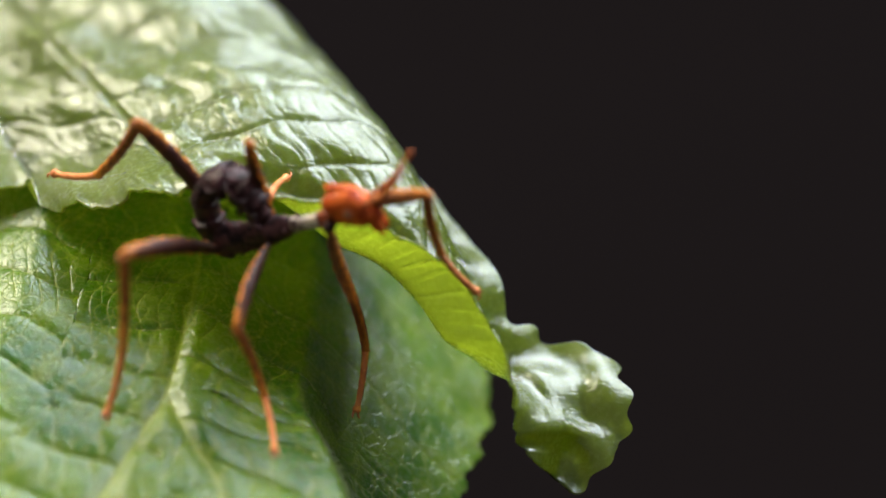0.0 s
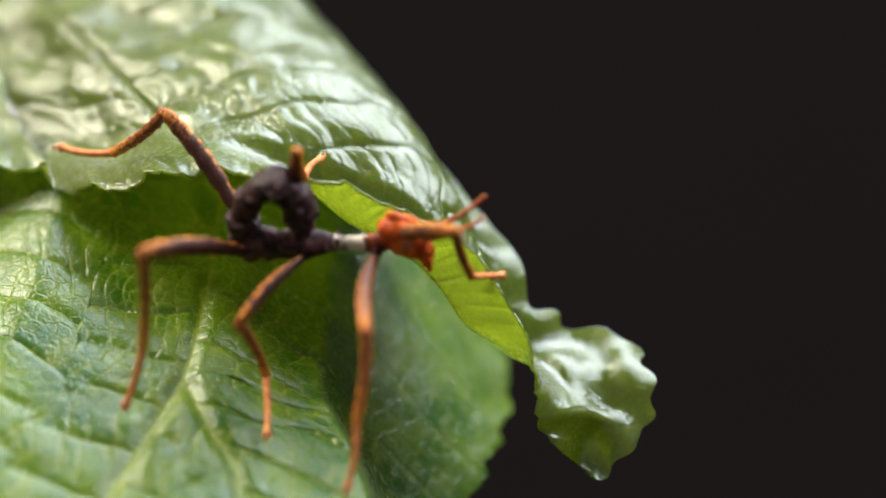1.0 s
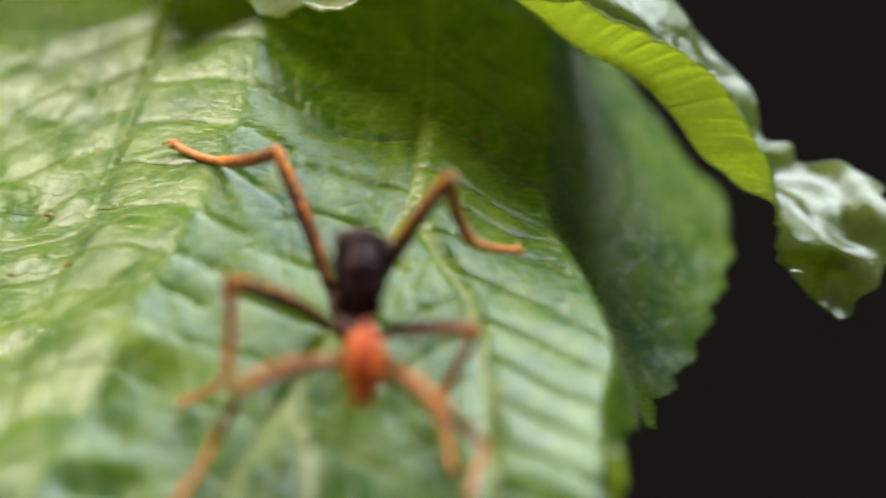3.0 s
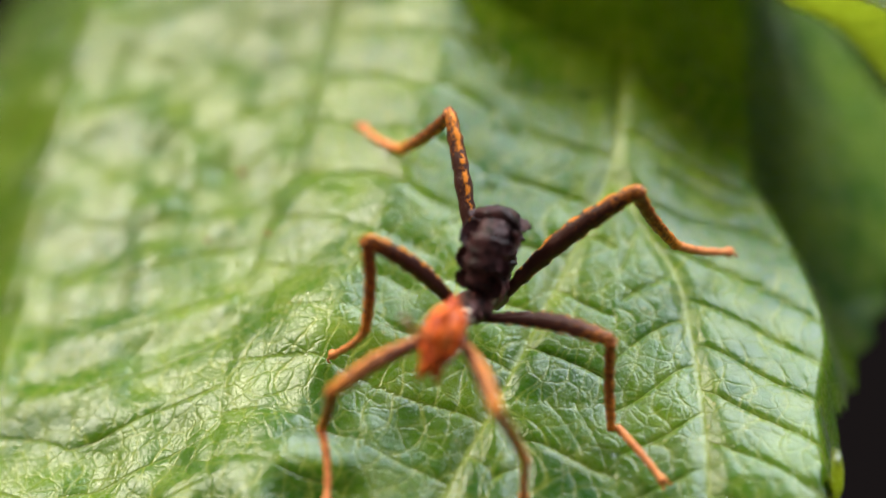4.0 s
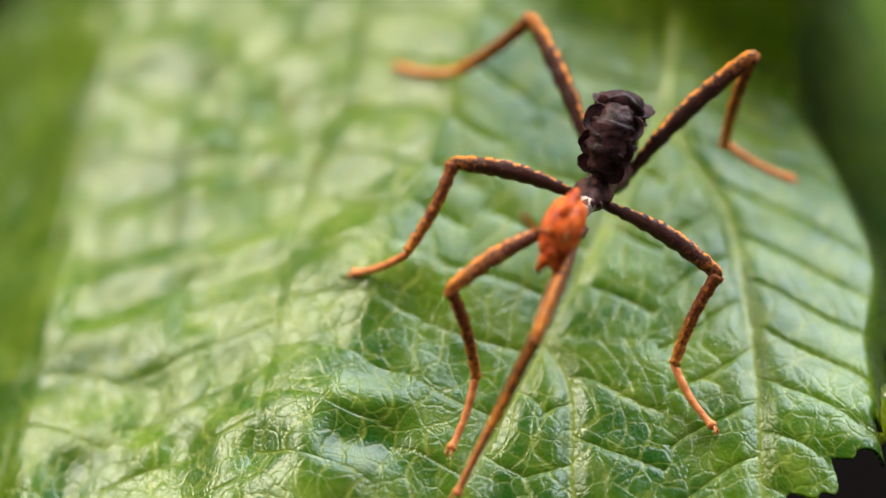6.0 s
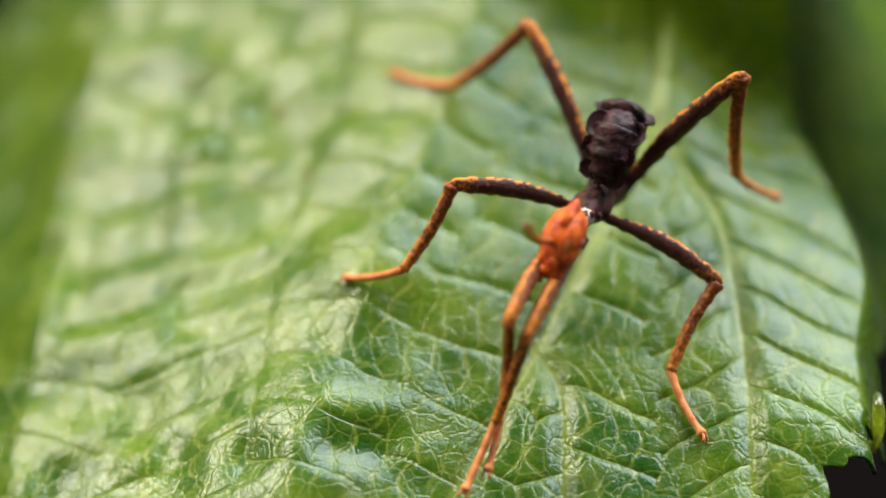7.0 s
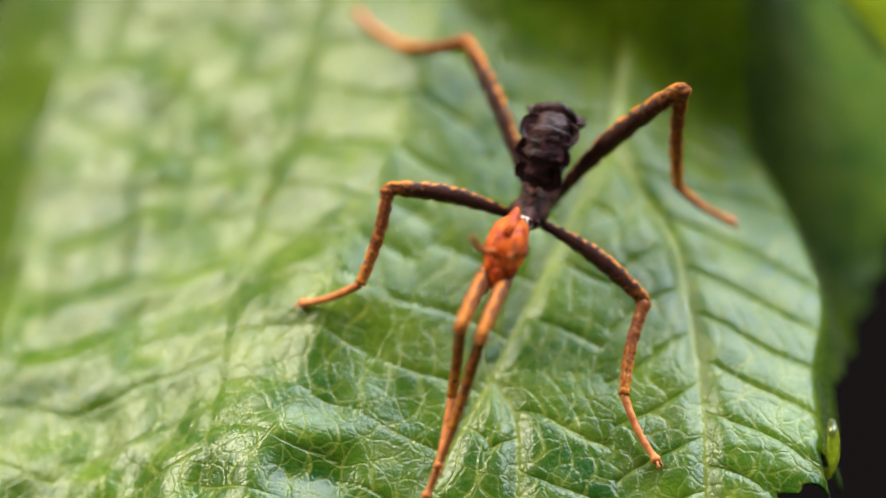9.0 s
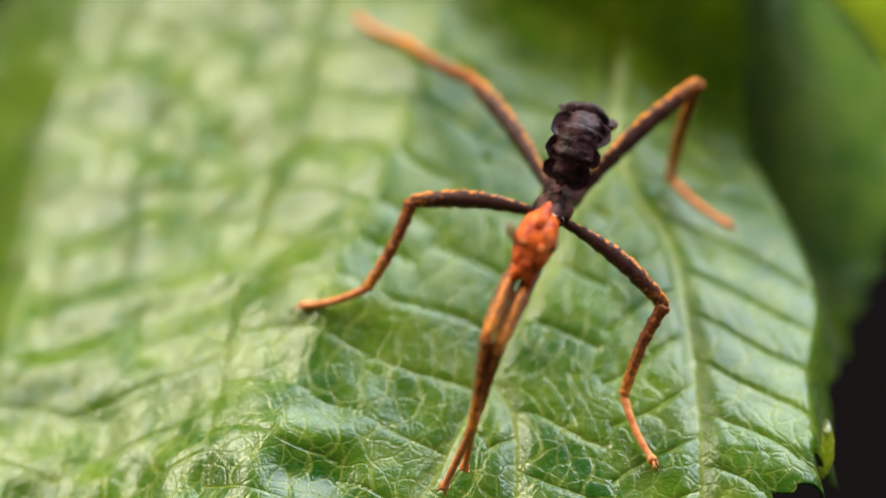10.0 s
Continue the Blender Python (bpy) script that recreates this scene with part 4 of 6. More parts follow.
    walk(LEGS["HR"][2], [
        (0.0, pose(0.00765, -0.00270, -0.00578, -93.5, 64.7, -93.2)),
        (0.2, pose(0.00785, -0.00233, -0.00602, -101.0, 65.2, -101.1)),
        (0.5, pose(0.00779, -0.00188, -0.00615, -111.8, 64.6, -112.1)),
        (1.0, pose(0.00697, -0.00142, -0.00592, -118.8, 72.6, -119.0)),
        (1.2, pose(0.00614, 0.00101, -0.00551, 52.8, 74.5, 53.1)),
        (1.5, pose(0.00704, 0.00253, -0.00557, 105.0, 57.4, 107.2)),
        (1.6, pose(0.00610, 0.00217, -0.00513, 124.9, 56.7, 127.6)),
        (1.8, pose(0.00533, 0.00165, -0.00466, 144.9, 52.6, 148.2)),
        (1.9, pose(0.00576, 0.00442, -0.00296, 97.8, 49.7, 91.9)),
        (2.0, pose(0.00918, 0.00648, -0.00191, 65.3, 31.6, 57.0)),
        (2.2, pose(0.01031, 0.00512, -0.00447, 54.7, 37.6, 49.7)),
        (2.5, pose(0.01245, 0.00170, -0.00611, 43.3, 43.9, 39.5)),
        (2.8, pose(0.01205, 0.00124, -0.00636, 35.1, 42.9, 33.2)),
        (3.0, pose(0.01246, 0.00081, -0.00629, 26.3, 43.0, 24.8)),
        (3.1, pose(0.01277, -0.00013, -0.00621, 17.4, 44.7, 15.2)),
        (3.2, pose(0.01318, -0.00090, -0.00594, 9.2, 44.3, 6.0)),
        (3.8, pose(0.01072, 0.00028, -0.00676, 14.8, 52.0, 14.9)),
        (4.3, pose(0.00885, 0.00127, -0.00658, 23.5, 58.8, 25.9)),
        (4.4, pose(0.00915, 0.00072, -0.00671, 18.1, 57.4, 19.9)),
        (4.5, pose(0.00946, 0.00030, -0.00677, 14.7, 55.3, 16.4)),
        (4.8, pose(0.00987, 0.00113, -0.00670, 14.4, 52.9, 16.4)),
        (5.0, pose(0.01060, 0.00186, -0.00651, 13.7, 50.3, 16.1)),
        (5.2, pose(0.00996, 0.00122, -0.00669, 18.9, 51.0, 23.1)),
        (5.5, pose(0.00970, 0.00059, -0.00677, 25.7, 52.4, 31.6)),
        (5.7, pose(0.01047, 0.00121, -0.00667, 20.5, 52.0, 25.1)),
        (6.8, pose(0.00982, 0.00142, -0.00665, 14.3, 53.0, 17.5)),
        (7.0, pose(0.00939, 0.00122, -0.00666, 12.9, 53.6, 15.8)),
        (7.5, pose(0.00846, -0.00116, -0.00652, 76.6, 75.5, 81.9)),
        (7.7, pose(0.00987, -0.00191, -0.00653, 21.8, 65.7, 24.3)),
        (8.0, pose(0.01397, -0.00103, -0.00542, 3.4, 31.8, 2.0)),
        (8.3, pose(0.01446, -0.00048, -0.00511, 2.3, 30.4, 1.0)),
        (8.5, pose(0.01318, -0.00093, -0.00594, 4.8, 31.4, 6.9)),
        (8.8, pose(0.01278, -0.00086, -0.00614, 5.8, 30.9, 9.4)),
        (9.0, pose(0.01342, -0.00020, -0.00587, 3.9, 30.1, 6.3)),
        (9.3, pose(0.01448, -0.00003, -0.00512, 3.5, 28.1, 5.9)),
        (9.5, pose(0.01466, -0.00011, -0.00495, 4.1, 27.3, 7.7)),
        (9.8, pose(0.01572, 0.00009, -0.00368, 3.4, 24.4, 6.5)),
        (10.0, pose(0.01638, 0.00020, -0.00233, 2.5, 20.1, 5.0)),
    ])
    walk(LEGS["HL"][0], [
        (0.0, pose(-0.00330, 0.00075, -0.00030, -0.0, -79.6, -158.4)),
        (0.2, pose(-0.00330, 0.00075, -0.00030, 50.8, -71.8, 149.6)),
        (0.5, pose(-0.00330, 0.00075, -0.00030, 55.8, -62.0, 126.0)),
        (1.0, pose(-0.00330, 0.00075, -0.00030, 36.7, -34.9, 135.0)),
        (1.2, pose(-0.00330, 0.00075, -0.00030, 28.8, -27.0, 131.6)),
        (1.5, pose(-0.00330, 0.00075, -0.00030, 22.7, -19.4, 127.2)),
        (1.6, pose(-0.00330, 0.00075, -0.00030, 18.0, -22.2, 123.0)),
        (1.8, pose(-0.00330, 0.00075, -0.00030, 14.3, -25.2, 119.8)),
        (1.9, pose(-0.00330, 0.00075, -0.00030, -3.1, -45.9, 150.7)),
        (2.0, pose(-0.00330, 0.00075, -0.00030, -36.6, -65.8, -156.2)),
        (2.2, pose(-0.00330, 0.00075, -0.00030, 22.5, -70.1, 151.0)),
        (2.5, pose(-0.00330, 0.00075, -0.00030, 33.7, -53.1, 125.9)),
        (2.8, pose(-0.00330, 0.00075, -0.00030, 39.6, -66.2, 104.3)),
        (3.0, pose(-0.00330, 0.00075, -0.00030, 63.9, -64.6, 57.9)),
        (3.1, pose(-0.00330, 0.00075, -0.00030, 46.9, -65.6, 60.2)),
        (3.2, pose(-0.00330, 0.00075, -0.00030, 33.6, -67.2, 62.5)),
        (3.8, pose(-0.00330, 0.00075, -0.00030, 10.4, -58.1, 84.5)),
        (4.3, pose(-0.00330, 0.00075, -0.00030, -1.8, -49.2, 100.3)),
        (4.4, pose(-0.00330, 0.00075, -0.00030, -2.7, -50.7, 102.8)),
        (4.5, pose(-0.00330, 0.00075, -0.00030, -3.4, -52.2, 105.2)),
        (4.8, pose(-0.00330, 0.00075, -0.00030, -2.7, -56.4, 105.5)),
        (5.0, pose(-0.00330, 0.00075, -0.00030, -2.7, -60.3, 106.6)),
        (5.2, pose(-0.00330, 0.00075, -0.00030, -17.2, -50.1, 131.3)),
        (5.5, pose(-0.00330, 0.00075, -0.00030, -20.5, -35.5, 146.3)),
        (5.7, pose(-0.00330, 0.00075, -0.00030, -13.1, -40.7, 141.8)),
        (6.8, pose(-0.00330, 0.00075, -0.00030, 13.1, -60.0, 102.9)),
        (7.0, pose(-0.00330, 0.00075, -0.00030, 15.3, -61.2, 94.3)),
        (7.5, pose(-0.00330, 0.00075, -0.00030, 10.0, -50.2, 96.5)),
        (7.7, pose(-0.00330, 0.00075, -0.00030, 7.1, -53.9, 97.0)),
        (8.0, pose(-0.00330, 0.00075, -0.00030, 8.1, -60.6, 92.5)),
        (8.3, pose(-0.00330, 0.00075, -0.00030, 7.3, -59.6, 90.5)),
        (8.5, pose(-0.00330, 0.00075, -0.00030, 2.6, -57.6, 95.0)),
        (8.8, pose(-0.00330, 0.00075, -0.00030, 1.2, -55.8, 96.2)),
        (9.0, pose(-0.00330, 0.00075, -0.00030, 2.5, -55.5, 93.5)),
        (9.3, pose(-0.00330, 0.00075, -0.00030, -8.6, -54.8, 110.6)),
        (9.5, pose(-0.00330, 0.00075, -0.00030, -13.4, -52.5, 122.3)),
        (9.8, pose(-0.00330, 0.00075, -0.00030, -18.1, -47.7, 136.6)),
        (10.0, pose(-0.00330, 0.00075, -0.00030, -17.5, -44.0, 144.0)),
    ])
    walk(LEGS["HL"][1], [
        (0.0, pose(0.01000, -0.00000, 0.00000, -137.8, 52.2, -131.0)),
        (0.2, pose(0.01000, -0.00000, 0.00000, -131.5, 45.9, -122.6)),
        (0.5, pose(0.01000, -0.00000, 0.00000, -128.5, 54.4, -120.2)),
        (1.0, pose(0.01000, -0.00000, 0.00000, -79.5, 60.5, -68.6)),
        (1.2, pose(0.01000, -0.00000, 0.00000, -60.0, 62.7, -51.3)),
        (1.5, pose(0.01000, -0.00000, 0.00000, -39.4, 59.8, -32.2)),
        (1.6, pose(0.01000, 0.00000, -0.00000, -34.5, 65.0, -29.6)),
        (1.8, pose(0.01000, -0.00000, -0.00000, -29.4, 67.7, -26.0)),
        (1.9, pose(0.01000, 0.00000, -0.00000, 107.0, 85.6, 110.0)),
        (2.0, pose(0.01000, 0.00000, -0.00000, 125.1, 77.5, 127.2)),
        (2.2, pose(0.01000, -0.00000, 0.00000, -168.0, 52.3, -162.6)),
        (2.5, pose(0.01000, -0.00000, 0.00000, -108.5, 63.3, -98.3)),
        (2.8, pose(0.01000, 0.00000, 0.00000, -167.1, 56.7, -164.1)),
        (3.0, pose(0.01000, -0.00000, 0.00000, 177.3, 47.4, 176.2)),
        (3.1, pose(0.01000, 0.00000, -0.00000, 155.1, 51.8, 147.9)),
        (3.2, pose(0.01000, 0.00000, 0.00000, 133.6, 47.1, 121.5)),
        (3.8, pose(0.01000, 0.00000, 0.00000, 128.9, 43.3, 116.4)),
        (4.3, pose(0.01000, -0.00000, -0.00000, 121.6, 43.0, 108.5)),
        (4.4, pose(0.01000, -0.00000, 0.00000, 119.9, 44.5, 108.4)),
        (4.5, pose(0.01000, 0.00000, 0.00000, 119.2, 46.1, 109.1)),
        (4.8, pose(0.01000, 0.00000, -0.00000, 133.0, 43.1, 126.6)),
        (5.0, pose(0.01000, -0.00000, 0.00000, 144.4, 38.0, 139.7)),
        (5.2, pose(0.01000, 0.00000, 0.00000, 139.8, 41.4, 130.9)),
        (5.5, pose(0.01000, 0.00000, 0.00000, 109.3, 58.8, 97.0)),
        (5.7, pose(0.01000, 0.00000, 0.00000, 136.5, 52.1, 129.7)),
        (6.8, pose(0.01000, 0.00000, 0.00000, 168.8, 36.8, 171.5)),
        (7.0, pose(0.01000, 0.00000, 0.00000, 170.3, 39.6, 171.4)),
        (7.5, pose(0.01000, 0.00000, -0.00000, 156.6, 49.2, 151.5)),
        (7.7, pose(0.01000, -0.00000, -0.00000, 156.9, 52.6, 151.8)),
        (8.0, pose(0.01000, 0.00000, 0.00000, 167.4, 44.7, 164.9)),
        (8.3, pose(0.01000, 0.00000, 0.00000, 169.2, 37.8, 166.5)),
        (8.5, pose(0.01000, -0.00000, 0.00000, 163.9, 47.9, 158.7)),
        (8.8, pose(0.01000, 0.00000, 0.00000, 162.0, 50.0, 156.5)),
        (9.0, pose(0.01000, -0.00000, 0.00000, 166.7, 41.7, 162.3)),
        (9.3, pose(0.01000, 0.00000, -0.00000, 166.1, 35.2, 160.1)),
        (9.5, pose(0.01000, 0.00000, -0.00000, 163.2, 38.7, 155.0)),
        (9.8, pose(0.01000, -0.00000, 0.00000, 158.3, 43.1, 148.1)),
        (10.0, pose(0.01000, 0.00000, 0.00000, 155.3, 50.8, 145.6)),
    ])
    walk(LEGS["HL"][2], [
        (0.0, pose(0.00726, -0.00315, -0.00537, -74.0, 47.1, -78.1)),
        (0.2, pose(0.00745, -0.00398, -0.00489, -64.4, 45.5, -67.2)),
        (0.5, pose(0.00801, -0.00342, -0.00553, -46.6, 58.2, -46.8)),
        (1.0, pose(0.01122, -0.00312, -0.00592, -19.6, 46.9, -16.4)),
        (1.2, pose(0.01195, -0.00243, -0.00604, -10.6, 46.3, -6.8)),
        (1.5, pose(0.01290, -0.00182, -0.00588, -4.4, 44.3, -0.3)),
        (1.6, pose(0.01250, -0.00142, -0.00616, -4.5, 45.4, -1.9)),
        (1.8, pose(0.01232, -0.00113, -0.00629, -6.0, 45.9, -5.2)),
        (1.9, pose(0.00982, 0.00049, -0.00678, -4.4, 60.0, -3.7)),
        (2.0, pose(0.00911, 0.00118, -0.00664, -16.8, 75.6, -17.1)),
        (2.2, pose(0.00603, -0.00125, -0.00538, -41.3, 41.3, -46.8)),
        (2.5, pose(0.00956, -0.00302, -0.00608, -27.3, 14.6, -31.1)),
        (2.8, pose(0.00641, -0.00102, -0.00568, -36.1, 57.9, -43.4)),
        (3.0, pose(0.00541, 0.00031, -0.00500, 166.3, 82.0, 160.1)),
        (3.1, pose(0.00644, 0.00223, -0.00534, 99.3, 66.7, 93.5)),
        (3.2, pose(0.00758, 0.00395, -0.00498, 88.3, 49.5, 83.5)),
        (3.8, pose(0.00780, 0.00444, -0.00466, 79.2, 41.8, 75.7)),
        (4.3, pose(0.00842, 0.00472, -0.00463, 69.2, 37.5, 67.4)),
        (4.4, pose(0.00847, 0.00460, -0.00476, 62.2, 41.0, 62.4)),
        (4.5, pose(0.00846, 0.00445, -0.00490, 55.5, 44.5, 56.9)),
        (4.8, pose(0.00704, 0.00399, -0.00464, 68.4, 46.5, 74.6)),
        (5.0, pose(0.00591, 0.00346, -0.00419, 84.6, 45.1, 92.6)),
        (5.2, pose(0.00666, 0.00386, -0.00449, 11.7, 67.5, 11.0)),
        (5.5, pose(0.00957, 0.00349, -0.00582, -52.9, 43.2, -62.8)),
        (5.7, pose(0.00733, 0.00321, -0.00537, -51.4, 47.2, -60.3)),
        (6.8, pose(0.00461, 0.00080, -0.00407, 99.4, 69.2, 95.4)),
        (7.0, pose(0.00482, 0.00078, -0.00433, 107.7, 57.5, 104.7)),
        (7.5, pose(0.00609, 0.00212, -0.00515, 59.2, 69.1, 54.0)),
        (7.7, pose(0.00636, 0.00195, -0.00540, 71.7, 65.6, 69.3)),
        (8.0, pose(0.00533, 0.00126, -0.00478, 92.5, 61.9, 92.3)),
        (8.3, pose(0.00478, 0.00125, -0.00417, 96.4, 63.3, 96.3)),
        (8.5, pose(0.00576, 0.00165, -0.00505, 86.1, 62.3, 85.4)),
        (8.8, pose(0.00599, 0.00174, -0.00521, 81.9, 64.2, 81.3)),
        (9.0, pose(0.00516, 0.00154, -0.00453, 85.8, 66.8, 85.7)),
        (9.3, pose(0.00477, 0.00189, -0.00392, 33.1, 80.1, 32.0)),
        (9.5, pose(0.00519, 0.00225, -0.00425, -42.7, 72.7, -45.0)),
        (9.8, pose(0.00578, 0.00262, -0.00465, -73.0, 50.5, -78.0)),
        (10.0, pose(0.00646, 0.00243, -0.00527, -81.9, 33.4, -88.4)),
    ])
    walk(LEGS["MR"][0], [
        (0.0, pose(0.00020, -0.00075, -0.00040, 0.0, 13.0, -94.4)),
        (0.2, pose(0.00020, -0.00075, -0.00040, -1.4, 11.9, -102.9)),
        (0.5, pose(0.00020, -0.00075, -0.00040, -2.4, 11.7, -112.4)),
        (1.0, pose(0.00020, -0.00075, -0.00040, -2.7, 6.4, -120.1)),
        (1.2, pose(0.00020, -0.00075, -0.00040, -2.2, 4.1, -122.2)),
        (1.5, pose(0.00020, -0.00075, -0.00040, -1.8, 4.8, -125.1)),
        (1.6, pose(0.00020, -0.00075, -0.00040, -1.7, 2.8, -133.4)),
        (1.8, pose(0.00020, -0.00075, -0.00040, -1.8, 7.3, -140.9)),
        (1.9, pose(0.00020, -0.00075, -0.00040, -1.2, -6.3, -119.7)),
        (2.0, pose(0.00020, -0.00075, -0.00040, -3.9, -11.9, -94.4)),
        (2.2, pose(0.00020, -0.00075, -0.00040, 3.5, -8.9, -139.4)),
        (2.5, pose(0.00020, -0.00075, -0.00040, 7.6, -7.4, 175.3)),
        (2.8, pose(0.00020, -0.00075, -0.00040, -2.4, -15.7, -134.5)),
        (3.0, pose(0.00020, -0.00075, -0.00040, -15.2, -23.4, -83.5)),
        (3.1, pose(0.00020, -0.00075, -0.00040, -13.9, -23.8, -74.7)),
        (3.2, pose(0.00020, -0.00075, -0.00040, -13.1, -22.8, -65.4)),
        (3.8, pose(0.00020, -0.00075, -0.00040, -12.0, -29.0, -58.2)),
        (4.3, pose(0.00020, -0.00075, -0.00040, -11.8, -34.1, -50.9)),
        (4.4, pose(0.00020, -0.00075, -0.00040, 4.0, -26.9, -83.8)),
        (4.5, pose(0.00020, -0.00075, -0.00040, 10.0, -13.3, -111.0)),
        (4.8, pose(0.00020, -0.00075, -0.00040, 2.0, -19.4, -85.2)),
        (5.0, pose(0.00020, -0.00075, -0.00040, -6.3, -23.9, -57.4)),
        (5.2, pose(0.00020, -0.00075, -0.00040, 0.3, -10.8, -79.4)),
        (5.5, pose(0.00020, -0.00075, -0.00040, 1.2, 3.3, -99.9)),
        (5.7, pose(0.00020, -0.00075, -0.00040, 1.1, 3.3, -95.0)),
        (6.8, pose(0.00020, -0.00075, -0.00040, 1.1, -1.4, -70.1)),
        (7.0, pose(0.00020, -0.00075, -0.00040, 0.7, -2.7, -64.8)),
        (7.5, pose(0.00020, -0.00075, -0.00040, -0.3, -17.4, -58.5)),
        (7.7, pose(0.00020, -0.00075, -0.00040, 0.6, -12.6, -63.0)),
        (8.0, pose(0.00020, -0.00075, -0.00040, 1.5, -2.5, -73.1)),
        (8.3, pose(0.00020, -0.00075, -0.00040, 1.1, -1.4, -74.7)),
        (8.5, pose(0.00020, -0.00075, -0.00040, 0.8, -4.0, -72.9)),
        (8.8, pose(0.00020, -0.00075, -0.00040, 0.6, -4.7, -72.7)),
        (9.0, pose(0.00020, -0.00075, -0.00040, 0.5, -3.9, -74.9)),
        (9.3, pose(0.00020, -0.00075, -0.00040, 0.4, 2.5, -80.0)),
        (9.5, pose(0.00020, -0.00075, -0.00040, 0.2, 5.9, -82.8)),
        (9.8, pose(0.00020, -0.00075, -0.00040, -0.5, 12.2, -88.1)),
        (10.0, pose(0.00020, -0.00075, -0.00040, -1.0, 16.3, -91.5)),
    ])
    walk(LEGS["MR"][1], [
        (0.0, pose(0.00720, -0.00000, 0.00000, -39.9, 76.1, -40.8)),
        (0.2, pose(0.00720, 0.00000, 0.00000, -32.6, 82.7, -33.1)),
        (0.5, pose(0.00720, -0.00000, 0.00000, -12.5, 87.8, -12.9)),
        (1.0, pose(0.00720, -0.00000, 0.00000, 161.6, 74.0, 161.2)),
        (1.2, pose(0.00720, -0.00000, 0.00000, 165.8, 63.4, 165.3)),
        (1.5, pose(0.00720, -0.00000, 0.00000, 156.4, 60.9, 154.4)),
        (1.6, pose(0.00720, 0.00000, 0.00000, 157.8, 63.9, 155.9)),
        (1.8, pose(0.00720, 0.00000, 0.00000, 127.4, 75.1, 124.3)),
        (1.9, pose(0.00720, 0.00000, 0.00000, 155.2, 70.1, 153.5)),
        (2.0, pose(0.00720, -0.00000, 0.00000, 165.6, 66.3, 164.6)),
        (2.2, pose(0.00720, 0.00000, 0.00000, 163.6, 47.5, 161.3)),
        (2.5, pose(0.00720, -0.00000, 0.00000, 151.7, 42.6, 143.7)),
        (2.8, pose(0.00720, -0.00000, 0.00000, 151.6, 30.0, 140.1)),
        (3.0, pose(0.00720, 0.00000, 0.00000, 132.6, 36.0, 111.3)),
        (3.1, pose(0.00720, 0.00000, -0.00000, 145.5, 42.1, 132.6)),
        (3.2, pose(0.00720, 0.00000, 0.00000, 159.9, 40.5, 153.2)),
        (3.8, pose(0.00720, 0.00000, -0.00000, 168.4, 44.5, 165.2)),
        (4.3, pose(0.00720, 0.00000, -0.00000, 176.9, 48.2, 176.7)),
        (4.4, pose(0.00720, 0.00000, 0.00000, 167.6, 46.2, 163.8)),
        (4.5, pose(0.00720, -0.00000, 0.00000, 158.0, 42.4, 149.7)),
        (4.8, pose(0.00720, 0.00000, 0.00000, 142.4, 55.3, 131.7)),
        (5.0, pose(0.00720, 0.00000, -0.00000, 105.9, 79.4, 96.5)),
        (5.2, pose(0.00720, -0.00000, 0.00000, 126.5, 65.9, 119.6)),
        (5.5, pose(0.00720, -0.00000, 0.00000, 130.1, 62.3, 124.5)),
        (5.7, pose(0.00720, -0.00000, -0.00000, 89.6, 63.6, 82.5)),
        (6.8, pose(0.00720, -0.00000, 0.00000, 38.2, 68.7, 30.5)),
        (7.0, pose(0.00720, -0.00000, 0.00000, 29.1, 72.1, 23.4)),
        (7.5, pose(0.00720, 0.00000, 0.00000, 142.8, 71.8, 140.1)),
        (7.7, pose(0.00720, 0.00000, -0.00000, 141.4, 66.4, 138.7)),
        (8.0, pose(0.00720, 0.00000, 0.00000, 92.1, 71.1, 87.9)),
        (8.3, pose(0.00720, -0.00000, -0.00000, 58.5, 67.7, 54.4)),
        (8.5, pose(0.00720, -0.00000, 0.00000, 109.2, 67.8, 108.4)),
        (8.8, pose(0.00720, 0.00000, 0.00000, 116.7, 65.5, 116.0)),
        (9.0, pose(0.00720, 0.00000, 0.00000, 81.6, 68.3, 79.2)),
        (9.3, pose(0.00720, 0.00000, 0.00000, 61.3, 66.1, 59.1)),
        (9.5, pose(0.00720, 0.00000, -0.00000, 68.1, 67.3, 67.3)),
        (9.8, pose(0.00720, 0.00000, -0.00000, 50.6, 62.6, 49.7)),
        (10.0, pose(0.00720, -0.00000, 0.00000, 41.8, 58.5, 41.6)),
    ])
